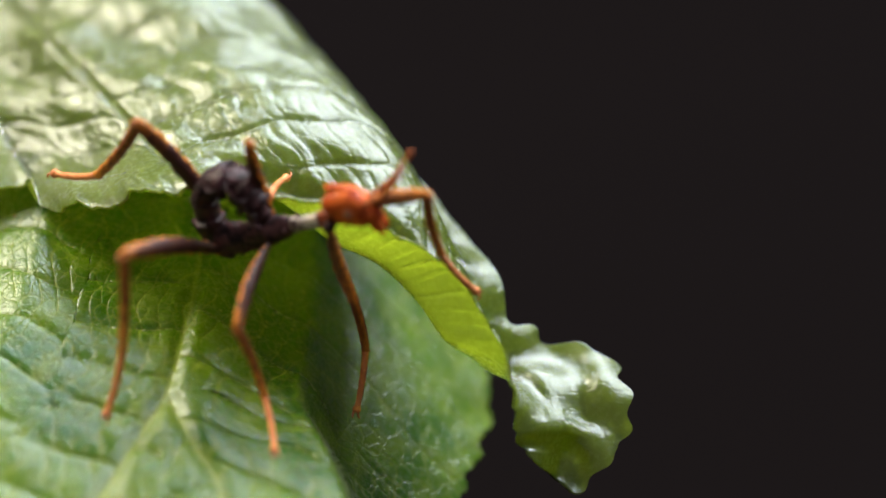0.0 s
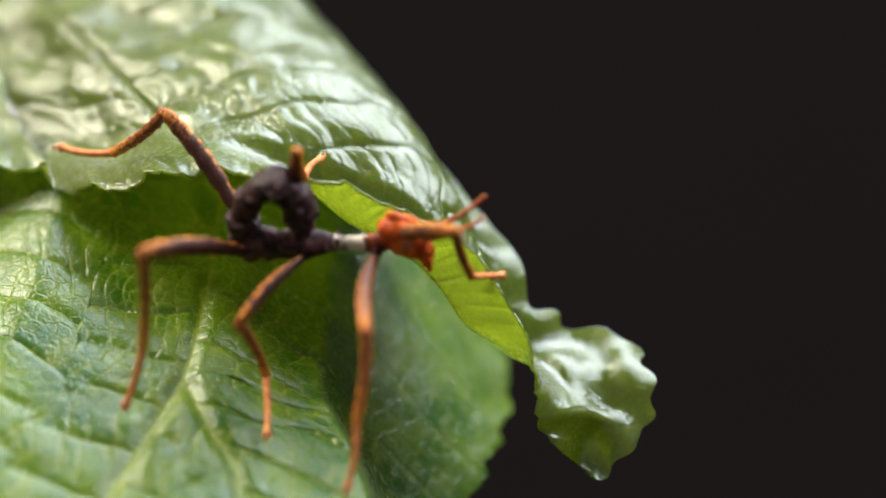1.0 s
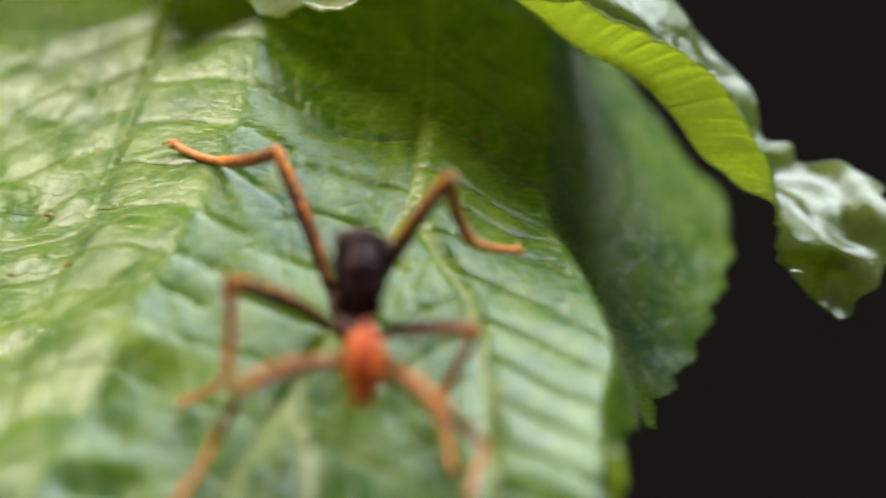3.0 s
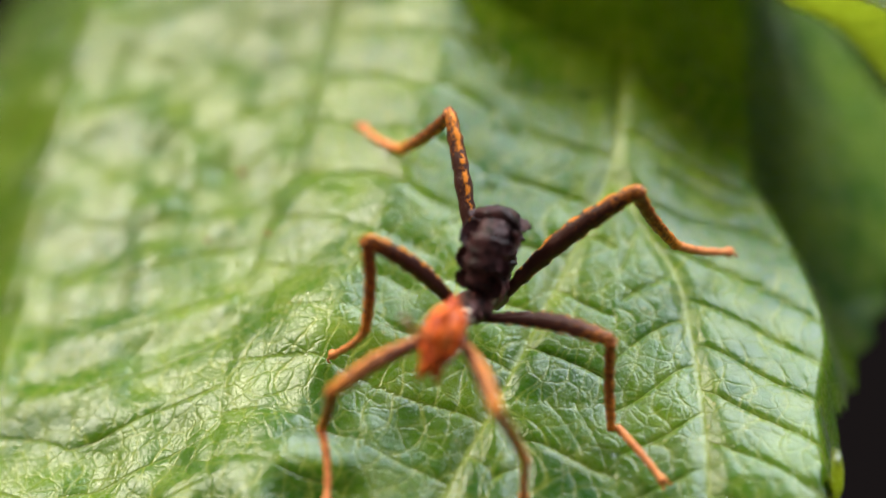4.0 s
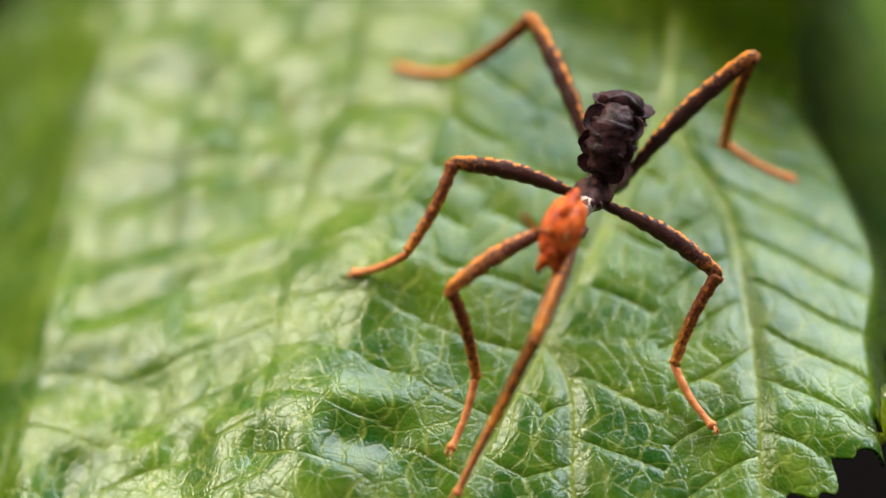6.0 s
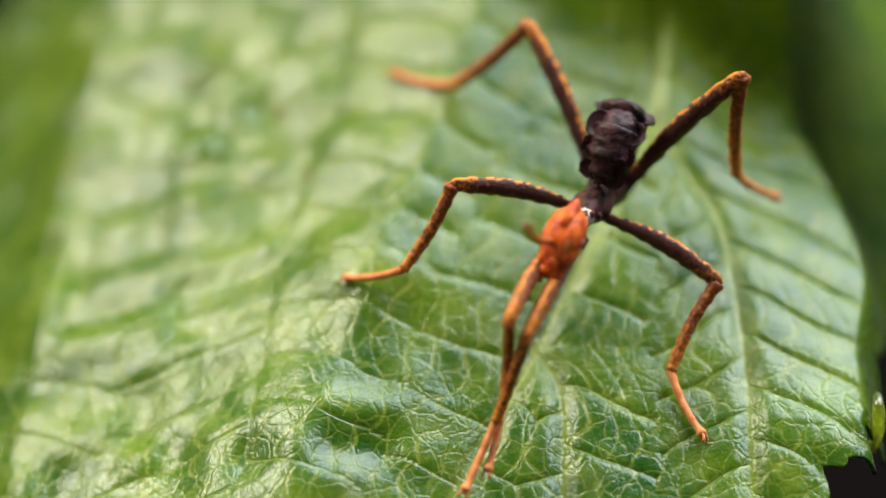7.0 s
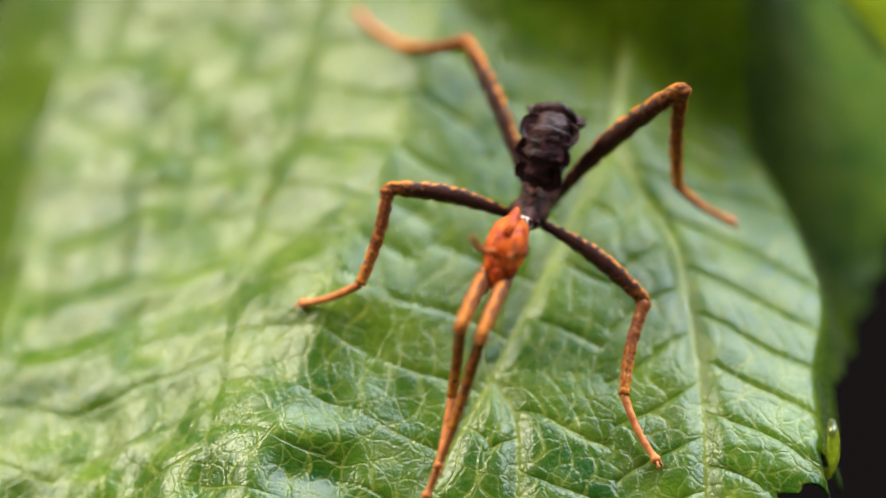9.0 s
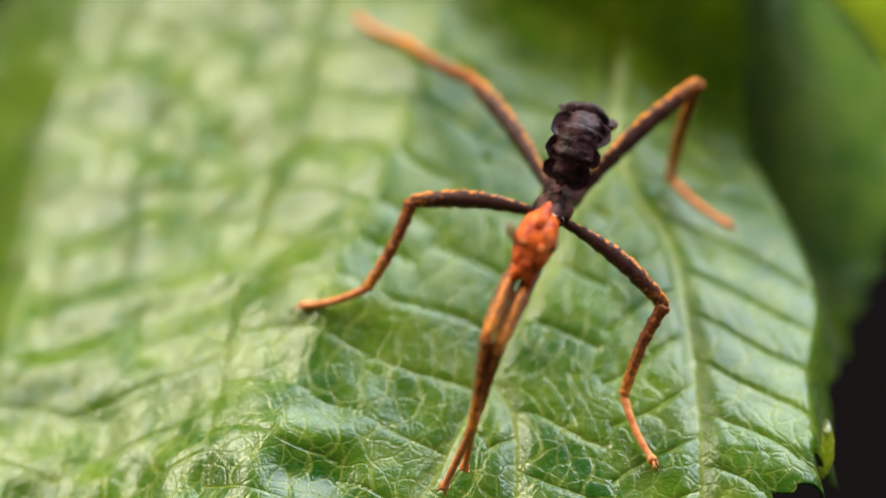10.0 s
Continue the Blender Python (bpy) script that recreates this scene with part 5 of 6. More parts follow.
    walk(LEGS["MR"][2], [
        (0.0, pose(0.00820, -0.00086, -0.00534, 5.9, 16.9, 19.7)),
        (0.2, pose(0.00778, -0.00038, -0.00546, 6.2, 19.1, 19.9)),
        (0.5, pose(0.00741, -0.00005, -0.00550, 6.7, 21.6, 20.2)),
        (1.0, pose(0.00576, 0.00049, -0.00529, 12.3, 21.7, 33.9)),
        (1.2, pose(0.00482, 0.00063, -0.00492, 26.8, 48.8, 49.6)),
        (1.5, pose(0.00479, 0.00116, -0.00480, 80.3, 66.9, 102.0)),
        (1.6, pose(0.00499, 0.00099, -0.00494, 38.0, 67.3, 52.1)),
        (1.8, pose(0.00640, 0.00117, -0.00531, 13.1, 54.6, 21.9)),
        (1.9, pose(0.00552, 0.00084, -0.00517, 17.8, 45.0, 27.1)),
        (2.0, pose(0.00507, 0.00059, -0.00503, 19.9, 36.2, 30.7)),
        (2.2, pose(0.00368, 0.00119, -0.00405, 54.3, 46.5, 74.0)),
        (2.5, pose(0.00394, 0.00240, -0.00373, 92.3, 51.1, 112.3)),
        (2.8, pose(0.00355, 0.00306, -0.00275, 36.8, 63.9, 46.3)),
        (3.0, pose(0.00558, 0.00415, -0.00323, -71.8, 63.4, -69.6)),
        (3.1, pose(0.00444, 0.00300, -0.00369, -97.1, 54.8, -97.8)),
        (3.2, pose(0.00347, 0.00188, -0.00358, -116.0, 45.2, -117.6)),
        (3.8, pose(0.00341, 0.00100, -0.00386, -115.6, 50.0, -114.6)),
        (4.3, pose(0.00354, 0.00021, -0.00410, -115.0, 54.0, -112.8)),
        (4.4, pose(0.00354, 0.00107, -0.00397, -65.9, 56.7, -59.2)),
        (4.5, pose(0.00369, 0.00205, -0.00371, -20.1, 48.7, -8.8)),
        (4.8, pose(0.00512, 0.00234, -0.00452, -34.5, 48.2, -32.2)),
        (5.0, pose(0.00708, 0.00101, -0.00541, -55.4, 50.3, -60.4)),
        (5.2, pose(0.00609, 0.00195, -0.00502, -28.1, 46.4, -27.7)),
        (5.5, pose(0.00575, 0.00211, -0.00487, -6.0, 41.7, 0.6)),
        (5.7, pose(0.00752, 0.00243, -0.00492, -9.2, 39.6, -6.9)),
        (6.8, pose(0.00892, 0.00102, -0.00512, -27.4, 33.7, -38.8)),
        (7.0, pose(0.00875, 0.00067, -0.00523, -29.6, 33.2, -43.9)),
        (7.5, pose(0.00588, 0.00110, -0.00522, -48.4, 50.1, -65.8)),
        (7.7, pose(0.00555, 0.00145, -0.00504, -40.0, 49.2, -52.6)),
        (8.0, pose(0.00726, 0.00178, -0.00520, -24.6, 41.6, -32.2)),
        (8.3, pose(0.00841, 0.00169, -0.00509, -22.6, 40.8, -30.2)),
        (8.5, pose(0.00654, 0.00197, -0.00509, -23.2, 41.6, -31.6)),
        (8.8, pose(0.00620, 0.00205, -0.00501, -22.7, 41.5, -31.3)),
        (9.0, pose(0.00758, 0.00200, -0.00511, -21.6, 40.3, -30.2)),
        (9.3, pose(0.00835, 0.00191, -0.00503, -15.3, 34.9, -21.3)),
        (9.5, pose(0.00802, 0.00196, -0.00507, -11.6, 31.1, -16.4)),
        (9.8, pose(0.00883, 0.00193, -0.00488, -7.0, 25.3, -9.0)),
        (10.0, pose(0.00935, 0.00190, -0.00469, -4.2, 21.6, -4.3)),
    ])
    walk(LEGS["ML"][0], [
        (0.0, pose(0.00020, 0.00075, -0.00040, -0.0, -74.1, -29.2)),
        (0.2, pose(0.00020, 0.00075, -0.00040, 6.8, -74.5, -36.3)),
        (0.5, pose(0.00020, 0.00075, -0.00040, 13.1, -74.1, -42.8)),
        (1.0, pose(0.00020, 0.00075, -0.00040, 74.4, -83.6, -104.8)),
        (1.2, pose(0.00020, 0.00075, -0.00040, 107.0, -80.4, -137.7)),
        (1.5, pose(0.00020, 0.00075, -0.00040, 126.7, -76.6, -157.7)),
        (1.6, pose(0.00020, 0.00075, -0.00040, 80.6, -68.4, -130.6)),
        (1.8, pose(0.00020, 0.00075, -0.00040, 56.5, -62.0, -122.7)),
        (1.9, pose(0.00020, 0.00075, -0.00040, -169.5, -69.6, 87.8)),
        (2.0, pose(0.00020, 0.00075, -0.00040, 168.7, -25.4, 110.1)),
        (2.2, pose(0.00020, 0.00075, -0.00040, -160.6, -56.0, 75.1)),
        (2.5, pose(0.00020, 0.00075, -0.00040, -92.9, -49.1, 17.5)),
        (2.8, pose(0.00020, 0.00075, -0.00040, -85.2, -37.8, 35.8)),
        (3.0, pose(0.00020, 0.00075, -0.00040, -74.0, -19.4, 53.3)),
        (3.1, pose(0.00020, 0.00075, -0.00040, -58.6, -24.2, 58.4)),
        (3.2, pose(0.00020, 0.00075, -0.00040, -46.3, -29.5, 63.6)),
        (3.8, pose(0.00020, 0.00075, -0.00040, -39.3, -14.8, 78.8)),
        (4.3, pose(0.00020, 0.00075, -0.00040, -30.7, 0.9, 93.0)),
        (4.4, pose(0.00020, 0.00075, -0.00040, -22.9, -2.1, 95.0)),
        (4.5, pose(0.00020, 0.00075, -0.00040, -17.1, -4.7, 97.0)),
        (4.8, pose(0.00020, 0.00075, -0.00040, -13.1, -3.2, 104.4)),
        (5.0, pose(0.00020, 0.00075, -0.00040, -9.7, 2.4, 109.9)),
        (5.2, pose(0.00020, 0.00075, -0.00040, -7.6, 4.2, 101.3)),
        (5.5, pose(0.00020, 0.00075, -0.00040, -6.5, 10.1, 91.3)),
        (5.7, pose(0.00020, 0.00075, -0.00040, -5.5, 12.5, 87.0)),
        (6.8, pose(0.00020, 0.00075, -0.00040, -4.0, 13.6, 87.5)),
        (7.0, pose(0.00020, 0.00075, -0.00040, -2.7, 12.4, 89.0)),
        (7.5, pose(0.00020, 0.00075, -0.00040, -1.9, 21.2, 89.4)),
        (7.7, pose(0.00020, 0.00075, -0.00040, -1.1, 17.4, 90.6)),
        (8.0, pose(0.00020, 0.00075, -0.00040, -1.3, 14.9, 88.1)),
        (8.3, pose(0.00020, 0.00075, -0.00040, -1.9, 19.0, 84.1)),
        (8.5, pose(0.00020, 0.00075, -0.00040, -0.6, 16.5, 87.5)),
        (8.8, pose(0.00020, 0.00075, -0.00040, -0.6, 17.9, 86.7)),
        (9.0, pose(0.00020, 0.00075, -0.00040, -1.4, 21.4, 83.0)),
        (9.3, pose(0.00020, 0.00075, -0.00040, -1.3, 20.6, 81.9)),
        (9.5, pose(0.00020, 0.00075, -0.00040, -0.7, 18.4, 83.1)),
        (9.8, pose(0.00020, 0.00075, -0.00040, -0.8, 18.2, 81.6)),
        (10.0, pose(0.00020, 0.00075, -0.00040, -0.8, 18.2, 80.9)),
    ])
    walk(LEGS["ML"][1], [
        (0.0, pose(0.00720, 0.00000, 0.00000, -179.3, -7.2, 174.2)),
        (0.2, pose(0.00720, 0.00000, 0.00000, -179.4, -4.3, 174.6)),
        (0.5, pose(0.00720, -0.00000, 0.00000, -179.4, -2.2, 173.1)),
        (1.0, pose(0.00720, -0.00000, 0.00000, -174.0, -18.7, 151.1)),
        (1.2, pose(0.00720, 0.00000, -0.00000, -171.7, -17.9, 147.0)),
        (1.5, pose(0.00720, 0.00000, 0.00000, -168.9, -17.2, 140.8)),
        (1.6, pose(0.00720, 0.00000, 0.00000, -165.4, -30.3, 139.6)),
        (1.8, pose(0.00720, 0.00000, 0.00000, -159.4, -48.3, 137.6)),
        (1.9, pose(0.00720, -0.00000, 0.00000, -155.1, -70.6, 138.6)),
        (2.0, pose(0.00720, 0.00000, 0.00000, -27.2, -42.3, 10.5)),
        (2.2, pose(0.00720, 0.00000, 0.00000, 155.0, -61.0, -167.5)),
        (2.5, pose(0.00720, -0.00000, 0.00000, -172.3, -37.0, 154.5)),
        (2.8, pose(0.00720, 0.00000, 0.00000, -173.8, -9.9, 156.7)),
        (3.0, pose(0.00720, 0.00000, 0.00000, 178.9, 16.0, 130.4)),
        (3.1, pose(0.00720, 0.00000, 0.00000, 173.3, 17.5, 128.1)),
        (3.2, pose(0.00720, 0.00000, 0.00000, 166.6, 19.7, 122.7)),
        (3.8, pose(0.00720, 0.00000, 0.00000, 144.6, 38.3, 102.0)),
        (4.3, pose(0.00720, 0.00000, 0.00000, 101.4, 49.1, 61.8)),
        (4.4, pose(0.00720, 0.00000, -0.00000, 83.3, 62.1, 53.4)),
        (4.5, pose(0.00720, 0.00000, -0.00000, 58.7, 72.0, 35.8)),
        (4.8, pose(0.00720, 0.00000, -0.00000, -78.6, 77.3, -96.7)),
        (5.0, pose(0.00720, 0.00000, 0.00000, -99.3, 54.3, -112.4)),
        (5.2, pose(0.00720, 0.00000, 0.00000, -70.8, 73.6, -78.5)),
        (5.5, pose(0.00720, 0.00000, -0.00000, 13.6, 65.3, 10.8)),
        (5.7, pose(0.00720, 0.00000, 0.00000, -10.0, 79.8, -12.7)),
        (6.8, pose(0.00720, 0.00000, 0.00000, -80.3, 66.3, -84.0)),
        (7.0, pose(0.00720, 0.00000, 0.00000, -81.5, 62.6, -84.4)),
        (7.5, pose(0.00720, 0.00000, 0.00000, -43.0, 40.1, -42.3)),
        (7.7, pose(0.00720, 0.00000, -0.00000, -39.2, 38.7, -41.8)),
        (8.0, pose(0.00720, -0.00000, -0.00000, -52.3, 47.4, -60.7)),
        (8.3, pose(0.00720, 0.00000, -0.00000, -58.4, 47.6, -67.7)),
        (8.5, pose(0.00720, 0.00000, 0.00000, -46.2, 40.2, -53.1)),
        (8.8, pose(0.00720, 0.00000, 0.00000, -40.8, 35.7, -48.5)),
        (9.0, pose(0.00720, 0.00000, 0.00000, -47.1, 39.1, -59.1)),
        (9.3, pose(0.00720, -0.00000, -0.00000, -50.1, 49.0, -61.4)),
        (9.5, pose(0.00720, 0.00000, -0.00000, -46.4, 53.1, -55.4)),
        (9.8, pose(0.00720, 0.00000, 0.00000, -44.8, 61.8, -52.0)),
        (10.0, pose(0.00720, -0.00000, 0.00000, -41.2, 66.5, -46.8)),
    ])
    walk(LEGS["ML"][2], [
        (0.0, pose(0.00177, 0.00055, 0.00069, -135.3, -31.2, 117.6)),
        (0.2, pose(0.00174, 0.00051, 0.00041, -132.4, -23.3, 110.6)),
        (0.5, pose(0.00174, 0.00066, 0.00021, -132.1, -14.9, 105.2)),
        (1.0, pose(0.00264, 0.00252, 0.00176, -136.5, -19.6, 113.3)),
        (1.2, pose(0.00281, 0.00285, 0.00169, -138.0, -21.7, 114.6)),
        (1.5, pose(0.00313, 0.00332, 0.00163, -138.8, -23.5, 115.5)),
        (1.6, pose(0.00358, 0.00308, 0.00277, -136.5, -41.7, 117.0)),
        (1.8, pose(0.00449, 0.00247, 0.00410, -136.4, -58.8, 121.6)),
        (1.9, pose(0.00583, 0.00121, 0.00519, -19.1, -49.3, 0.2)),
        (2.0, pose(0.01120, 0.00074, 0.00370, -16.7, 4.6, 8.6)),
        (2.2, pose(0.00460, -0.00058, 0.00481, 4.1, -49.6, -25.9)),
        (2.5, pose(0.00324, 0.00189, 0.00331, -174.3, -65.8, 157.3)),
        (2.8, pose(0.00222, 0.00215, 0.00094, -114.4, -12.7, 78.9)),
        (3.0, pose(0.00377, 0.00403, -0.00151, -116.7, 46.6, 47.0)),
        (3.1, pose(0.00397, 0.00413, -0.00165, -115.3, 52.3, 32.5)),
        (3.2, pose(0.00440, 0.00436, -0.00185, -110.4, 54.0, 17.9)),
        (3.8, pose(0.00630, 0.00422, -0.00341, -102.3, 41.1, 2.0)),
        (4.3, pose(0.00890, 0.00318, -0.00415, -85.5, 26.5, -4.3)),
        (4.4, pose(0.00874, 0.00207, -0.00486, -70.2, 27.6, -11.2)),
        (4.5, pose(0.00858, 0.00099, -0.00523, -57.7, 27.8, -17.5)),
        (4.8, pose(0.00706, -0.00120, -0.00537, -53.2, 28.2, -33.1)),
        (5.0, pose(0.00598, -0.00297, -0.00447, -51.6, 28.0, -47.4)),
        (5.2, pose(0.00751, -0.00152, -0.00528, -37.4, 23.4, -33.0)),
        (5.5, pose(0.00945, 0.00043, -0.00500, -25.5, 20.0, -18.4)),
        (5.7, pose(0.00815, -0.00021, -0.00541, -20.5, 17.0, -18.8)),
        (6.8, pose(0.00743, -0.00220, -0.00504, -21.2, 18.9, -32.0)),
        (7.0, pose(0.00745, -0.00252, -0.00488, -19.1, 18.2, -33.5)),
        (7.5, pose(0.01031, -0.00283, -0.00354, -12.3, 11.3, -18.9)),
        (7.7, pose(0.01040, -0.00286, -0.00344, -11.8, 13.3, -25.6)),
        (8.0, pose(0.00902, -0.00325, -0.00405, -12.2, 13.1, -33.2)),
        (8.3, pose(0.00861, -0.00343, -0.00406, -10.2, 12.6, -29.3)),
        (8.5, pose(0.00973, -0.00336, -0.00355, -10.0, 15.5, -30.2)),
        (8.8, pose(0.01016, -0.00334, -0.00321, -9.3, 17.1, -28.2)),
        (9.0, pose(0.00939, -0.00366, -0.00347, -8.0, 16.0, -24.6)),
        (9.3, pose(0.00893, -0.00317, -0.00415, -7.7, 14.8, -24.6)),
        (9.5, pose(0.00907, -0.00272, -0.00440, -7.9, 15.3, -26.0)),
        (9.8, pose(0.00880, -0.00205, -0.00485, -7.7, 14.7, -26.2)),
        (10.0, pose(0.00870, -0.00160, -0.00504, -7.6, 14.6, -26.4)),
    ])
    walk(LEGS["FR"][0], [
        (0.0, pose(0.00460, -0.00055, -0.00030, 0.0, 69.8, 142.5)),
        (0.2, pose(0.00460, -0.00055, -0.00030, 106.1, 57.1, -87.0)),
        (0.5, pose(0.00460, -0.00055, -0.00030, 86.1, 23.5, -86.4)),
        (1.0, pose(0.00460, -0.00055, -0.00030, 66.0, 8.2, -91.4)),
        (1.2, pose(0.00460, -0.00055, -0.00030, 50.1, 5.3, -94.7)),
        (1.5, pose(0.00460, -0.00055, -0.00030, 37.5, 4.9, -98.2)),
        (1.6, pose(0.00460, -0.00055, -0.00030, 28.0, -3.5, -102.8)),
        (1.8, pose(0.00460, -0.00055, -0.00030, 21.3, -9.2, -108.0)),
        (1.9, pose(0.00460, -0.00055, -0.00030, 14.2, -14.7, -97.5)),
        (2.0, pose(0.00460, -0.00055, -0.00030, 6.7, -15.9, -78.3)),
        (2.2, pose(0.00460, -0.00055, -0.00030, 4.6, 3.6, -73.4)),
        (2.5, pose(0.00460, -0.00055, -0.00030, 4.5, 23.1, -66.9)),
        (2.8, pose(0.00460, -0.00055, -0.00030, 3.7, 14.0, -65.5)),
        (3.0, pose(0.00460, -0.00055, -0.00030, 3.2, 5.7, -61.7)),
        (3.1, pose(0.00460, -0.00055, -0.00030, 4.0, 6.9, -41.6)),
        (3.2, pose(0.00460, -0.00055, -0.00030, 4.8, 10.7, -25.4)),
        (3.8, pose(0.00460, -0.00055, -0.00030, 2.4, 18.8, -31.8)),
        (4.3, pose(0.00460, -0.00055, -0.00030, -3.4, 30.5, -48.4)),
        (4.4, pose(0.00460, -0.00055, -0.00030, -2.6, 30.3, -48.6)),
        (4.5, pose(0.00460, -0.00055, -0.00030, -2.0, 30.3, -48.9)),
        (4.8, pose(0.00460, -0.00055, -0.00030, -2.5, 22.9, -51.9)),
        (5.0, pose(0.00460, -0.00055, -0.00030, -1.8, 24.2, -51.8)),
        (5.2, pose(0.00460, -0.00055, -0.00030, -1.9, 25.6, -53.5)),
        (5.5, pose(0.00460, -0.00055, -0.00030, -0.7, 31.7, -51.5)),
        (5.7, pose(0.00460, -0.00055, -0.00030, 0.8, 30.7, -48.0)),
        (6.8, pose(0.00460, -0.00055, -0.00030, 14.1, 23.4, -9.3)),
        (7.0, pose(0.00460, -0.00055, -0.00030, 12.2, 21.8, -3.1)),
        (7.5, pose(0.00460, -0.00055, -0.00030, 8.9, 17.1, -3.8)),
        (7.7, pose(0.00460, -0.00055, -0.00030, 7.1, 16.7, -1.7)),
        (8.0, pose(0.00460, -0.00055, -0.00030, 5.4, 16.4, -0.9)),
        (8.3, pose(0.00460, -0.00055, -0.00030, 3.7, 16.8, -2.3)),
        (8.5, pose(0.00460, -0.00055, -0.00030, 3.0, 16.8, -1.0)),
        (8.8, pose(0.00460, -0.00055, -0.00030, 2.2, 17.2, -1.2)),
        (9.0, pose(0.00460, -0.00055, -0.00030, 1.3, 17.7, -2.8)),
        (9.3, pose(0.00460, -0.00055, -0.00030, 0.9, 18.5, -2.8)),
        (9.5, pose(0.00460, -0.00055, -0.00030, 0.8, 17.9, -2.2)),
        (9.8, pose(0.00460, -0.00055, -0.00030, 0.7, 23.8, -1.9)),
        (10.0, pose(0.00460, -0.00055, -0.00030, 1.0, 31.0, -0.6)),
    ])
    walk(LEGS["FR"][1], [
        (0.0, pose(0.00700, -0.00000, 0.00000, 0.0, -6.4, -0.2)),
        (0.2, pose(0.00700, 0.00000, 0.00000, 30.1, -33.7, -62.6)),
        (0.5, pose(0.00700, 0.00000, -0.00000, 27.2, -10.7, -62.3)),
        (1.0, pose(0.00700, 0.00000, 0.00000, 17.0, 13.3, -48.5)),
        (1.2, pose(0.00700, -0.00000, 0.00000, -3.1, 38.5, -61.1)),
        (1.5, pose(0.00700, 0.00000, 0.00000, -28.4, 60.9, -75.2)),
        (1.6, pose(0.00700, 0.00000, 0.00000, -109.5, 71.6, -148.0)),
        (1.8, pose(0.00700, -0.00000, 0.00000, -160.3, 59.0, 167.9)),
        (1.9, pose(0.00700, -0.00000, 0.00000, -149.0, 58.1, -169.9)),
        (2.0, pose(0.00700, 0.00000, 0.00000, -141.1, 58.5, -154.0)),
        (2.2, pose(0.00700, -0.00000, 0.00000, -142.2, 59.7, -150.5)),
        (2.5, pose(0.00700, 0.00000, 0.00000, -133.6, 64.6, -137.9)),
        (2.8, pose(0.00700, -0.00000, 0.00000, -116.4, 56.8, -116.6)),
        (3.0, pose(0.00700, 0.00000, -0.00000, -98.5, 52.2, -95.3)),
        (3.1, pose(0.00700, 0.00000, 0.00000, -119.4, 39.0, -118.7)),
        (3.2, pose(0.00700, -0.00000, 0.00000, -119.1, 48.5, -116.1)),
        (3.8, pose(0.00700, 0.00000, 0.00000, -118.4, 46.5, -113.9)),
        (4.3, pose(0.00700, 0.00000, 0.00000, -56.7, 65.8, -47.6)),
        (4.4, pose(0.00700, 0.00000, 0.00000, -45.6, 70.3, -38.8)),
        (4.5, pose(0.00700, 0.00000, 0.00000, -24.1, 73.9, -18.5)),
        (4.8, pose(0.00700, 0.00000, -0.00000, 31.3, 64.2, 38.4)),
        (5.0, pose(0.00700, -0.00000, 0.00000, 34.0, 26.7, 46.2)),
        (5.2, pose(0.00700, 0.00000, -0.00000, 44.1, 50.7, 58.1)),
        (5.5, pose(0.00700, 0.00000, 0.00000, 46.6, 67.0, 57.5)),
        (5.7, pose(0.00700, -0.00000, -0.00000, 50.5, 72.4, 58.9)),
        (6.8, pose(0.00700, 0.00000, 0.00000, -81.9, 79.6, -76.5)),
        (7.0, pose(0.00700, 0.00000, 0.00000, -80.1, 80.3, -76.2)),
        (7.5, pose(0.00700, 0.00000, 0.00000, -57.5, 76.9, -54.5)),
        (7.7, pose(0.00700, -0.00000, -0.00000, -54.5, 82.5, -52.3)),
        (8.0, pose(0.00700, 0.00000, -0.00000, -163.2, 89.0, -161.6)),
        (8.3, pose(0.00700, 0.00000, 0.00000, -167.1, 86.4, -165.9)),
        (8.5, pose(0.00700, -0.00000, 0.00000, -162.9, 86.4, -162.0)),
        (8.8, pose(0.00700, -0.00000, -0.00000, -153.8, 85.1, -153.1)),
        (9.0, pose(0.00700, -0.00000, 0.00000, -154.1, 83.5, -153.6)),
        (9.3, pose(0.00700, 0.00000, 0.00000, -174.5, 83.7, -174.2)),
        (9.5, pose(0.00700, -0.00000, 0.00000, 136.5, 87.0, 136.6)),
        (9.8, pose(0.00700, -0.00000, -0.00000, 20.8, 70.9, 20.8)),
        (10.0, pose(0.00700, 0.00000, 0.00000, 14.9, 60.7, 15.0)),
    ])
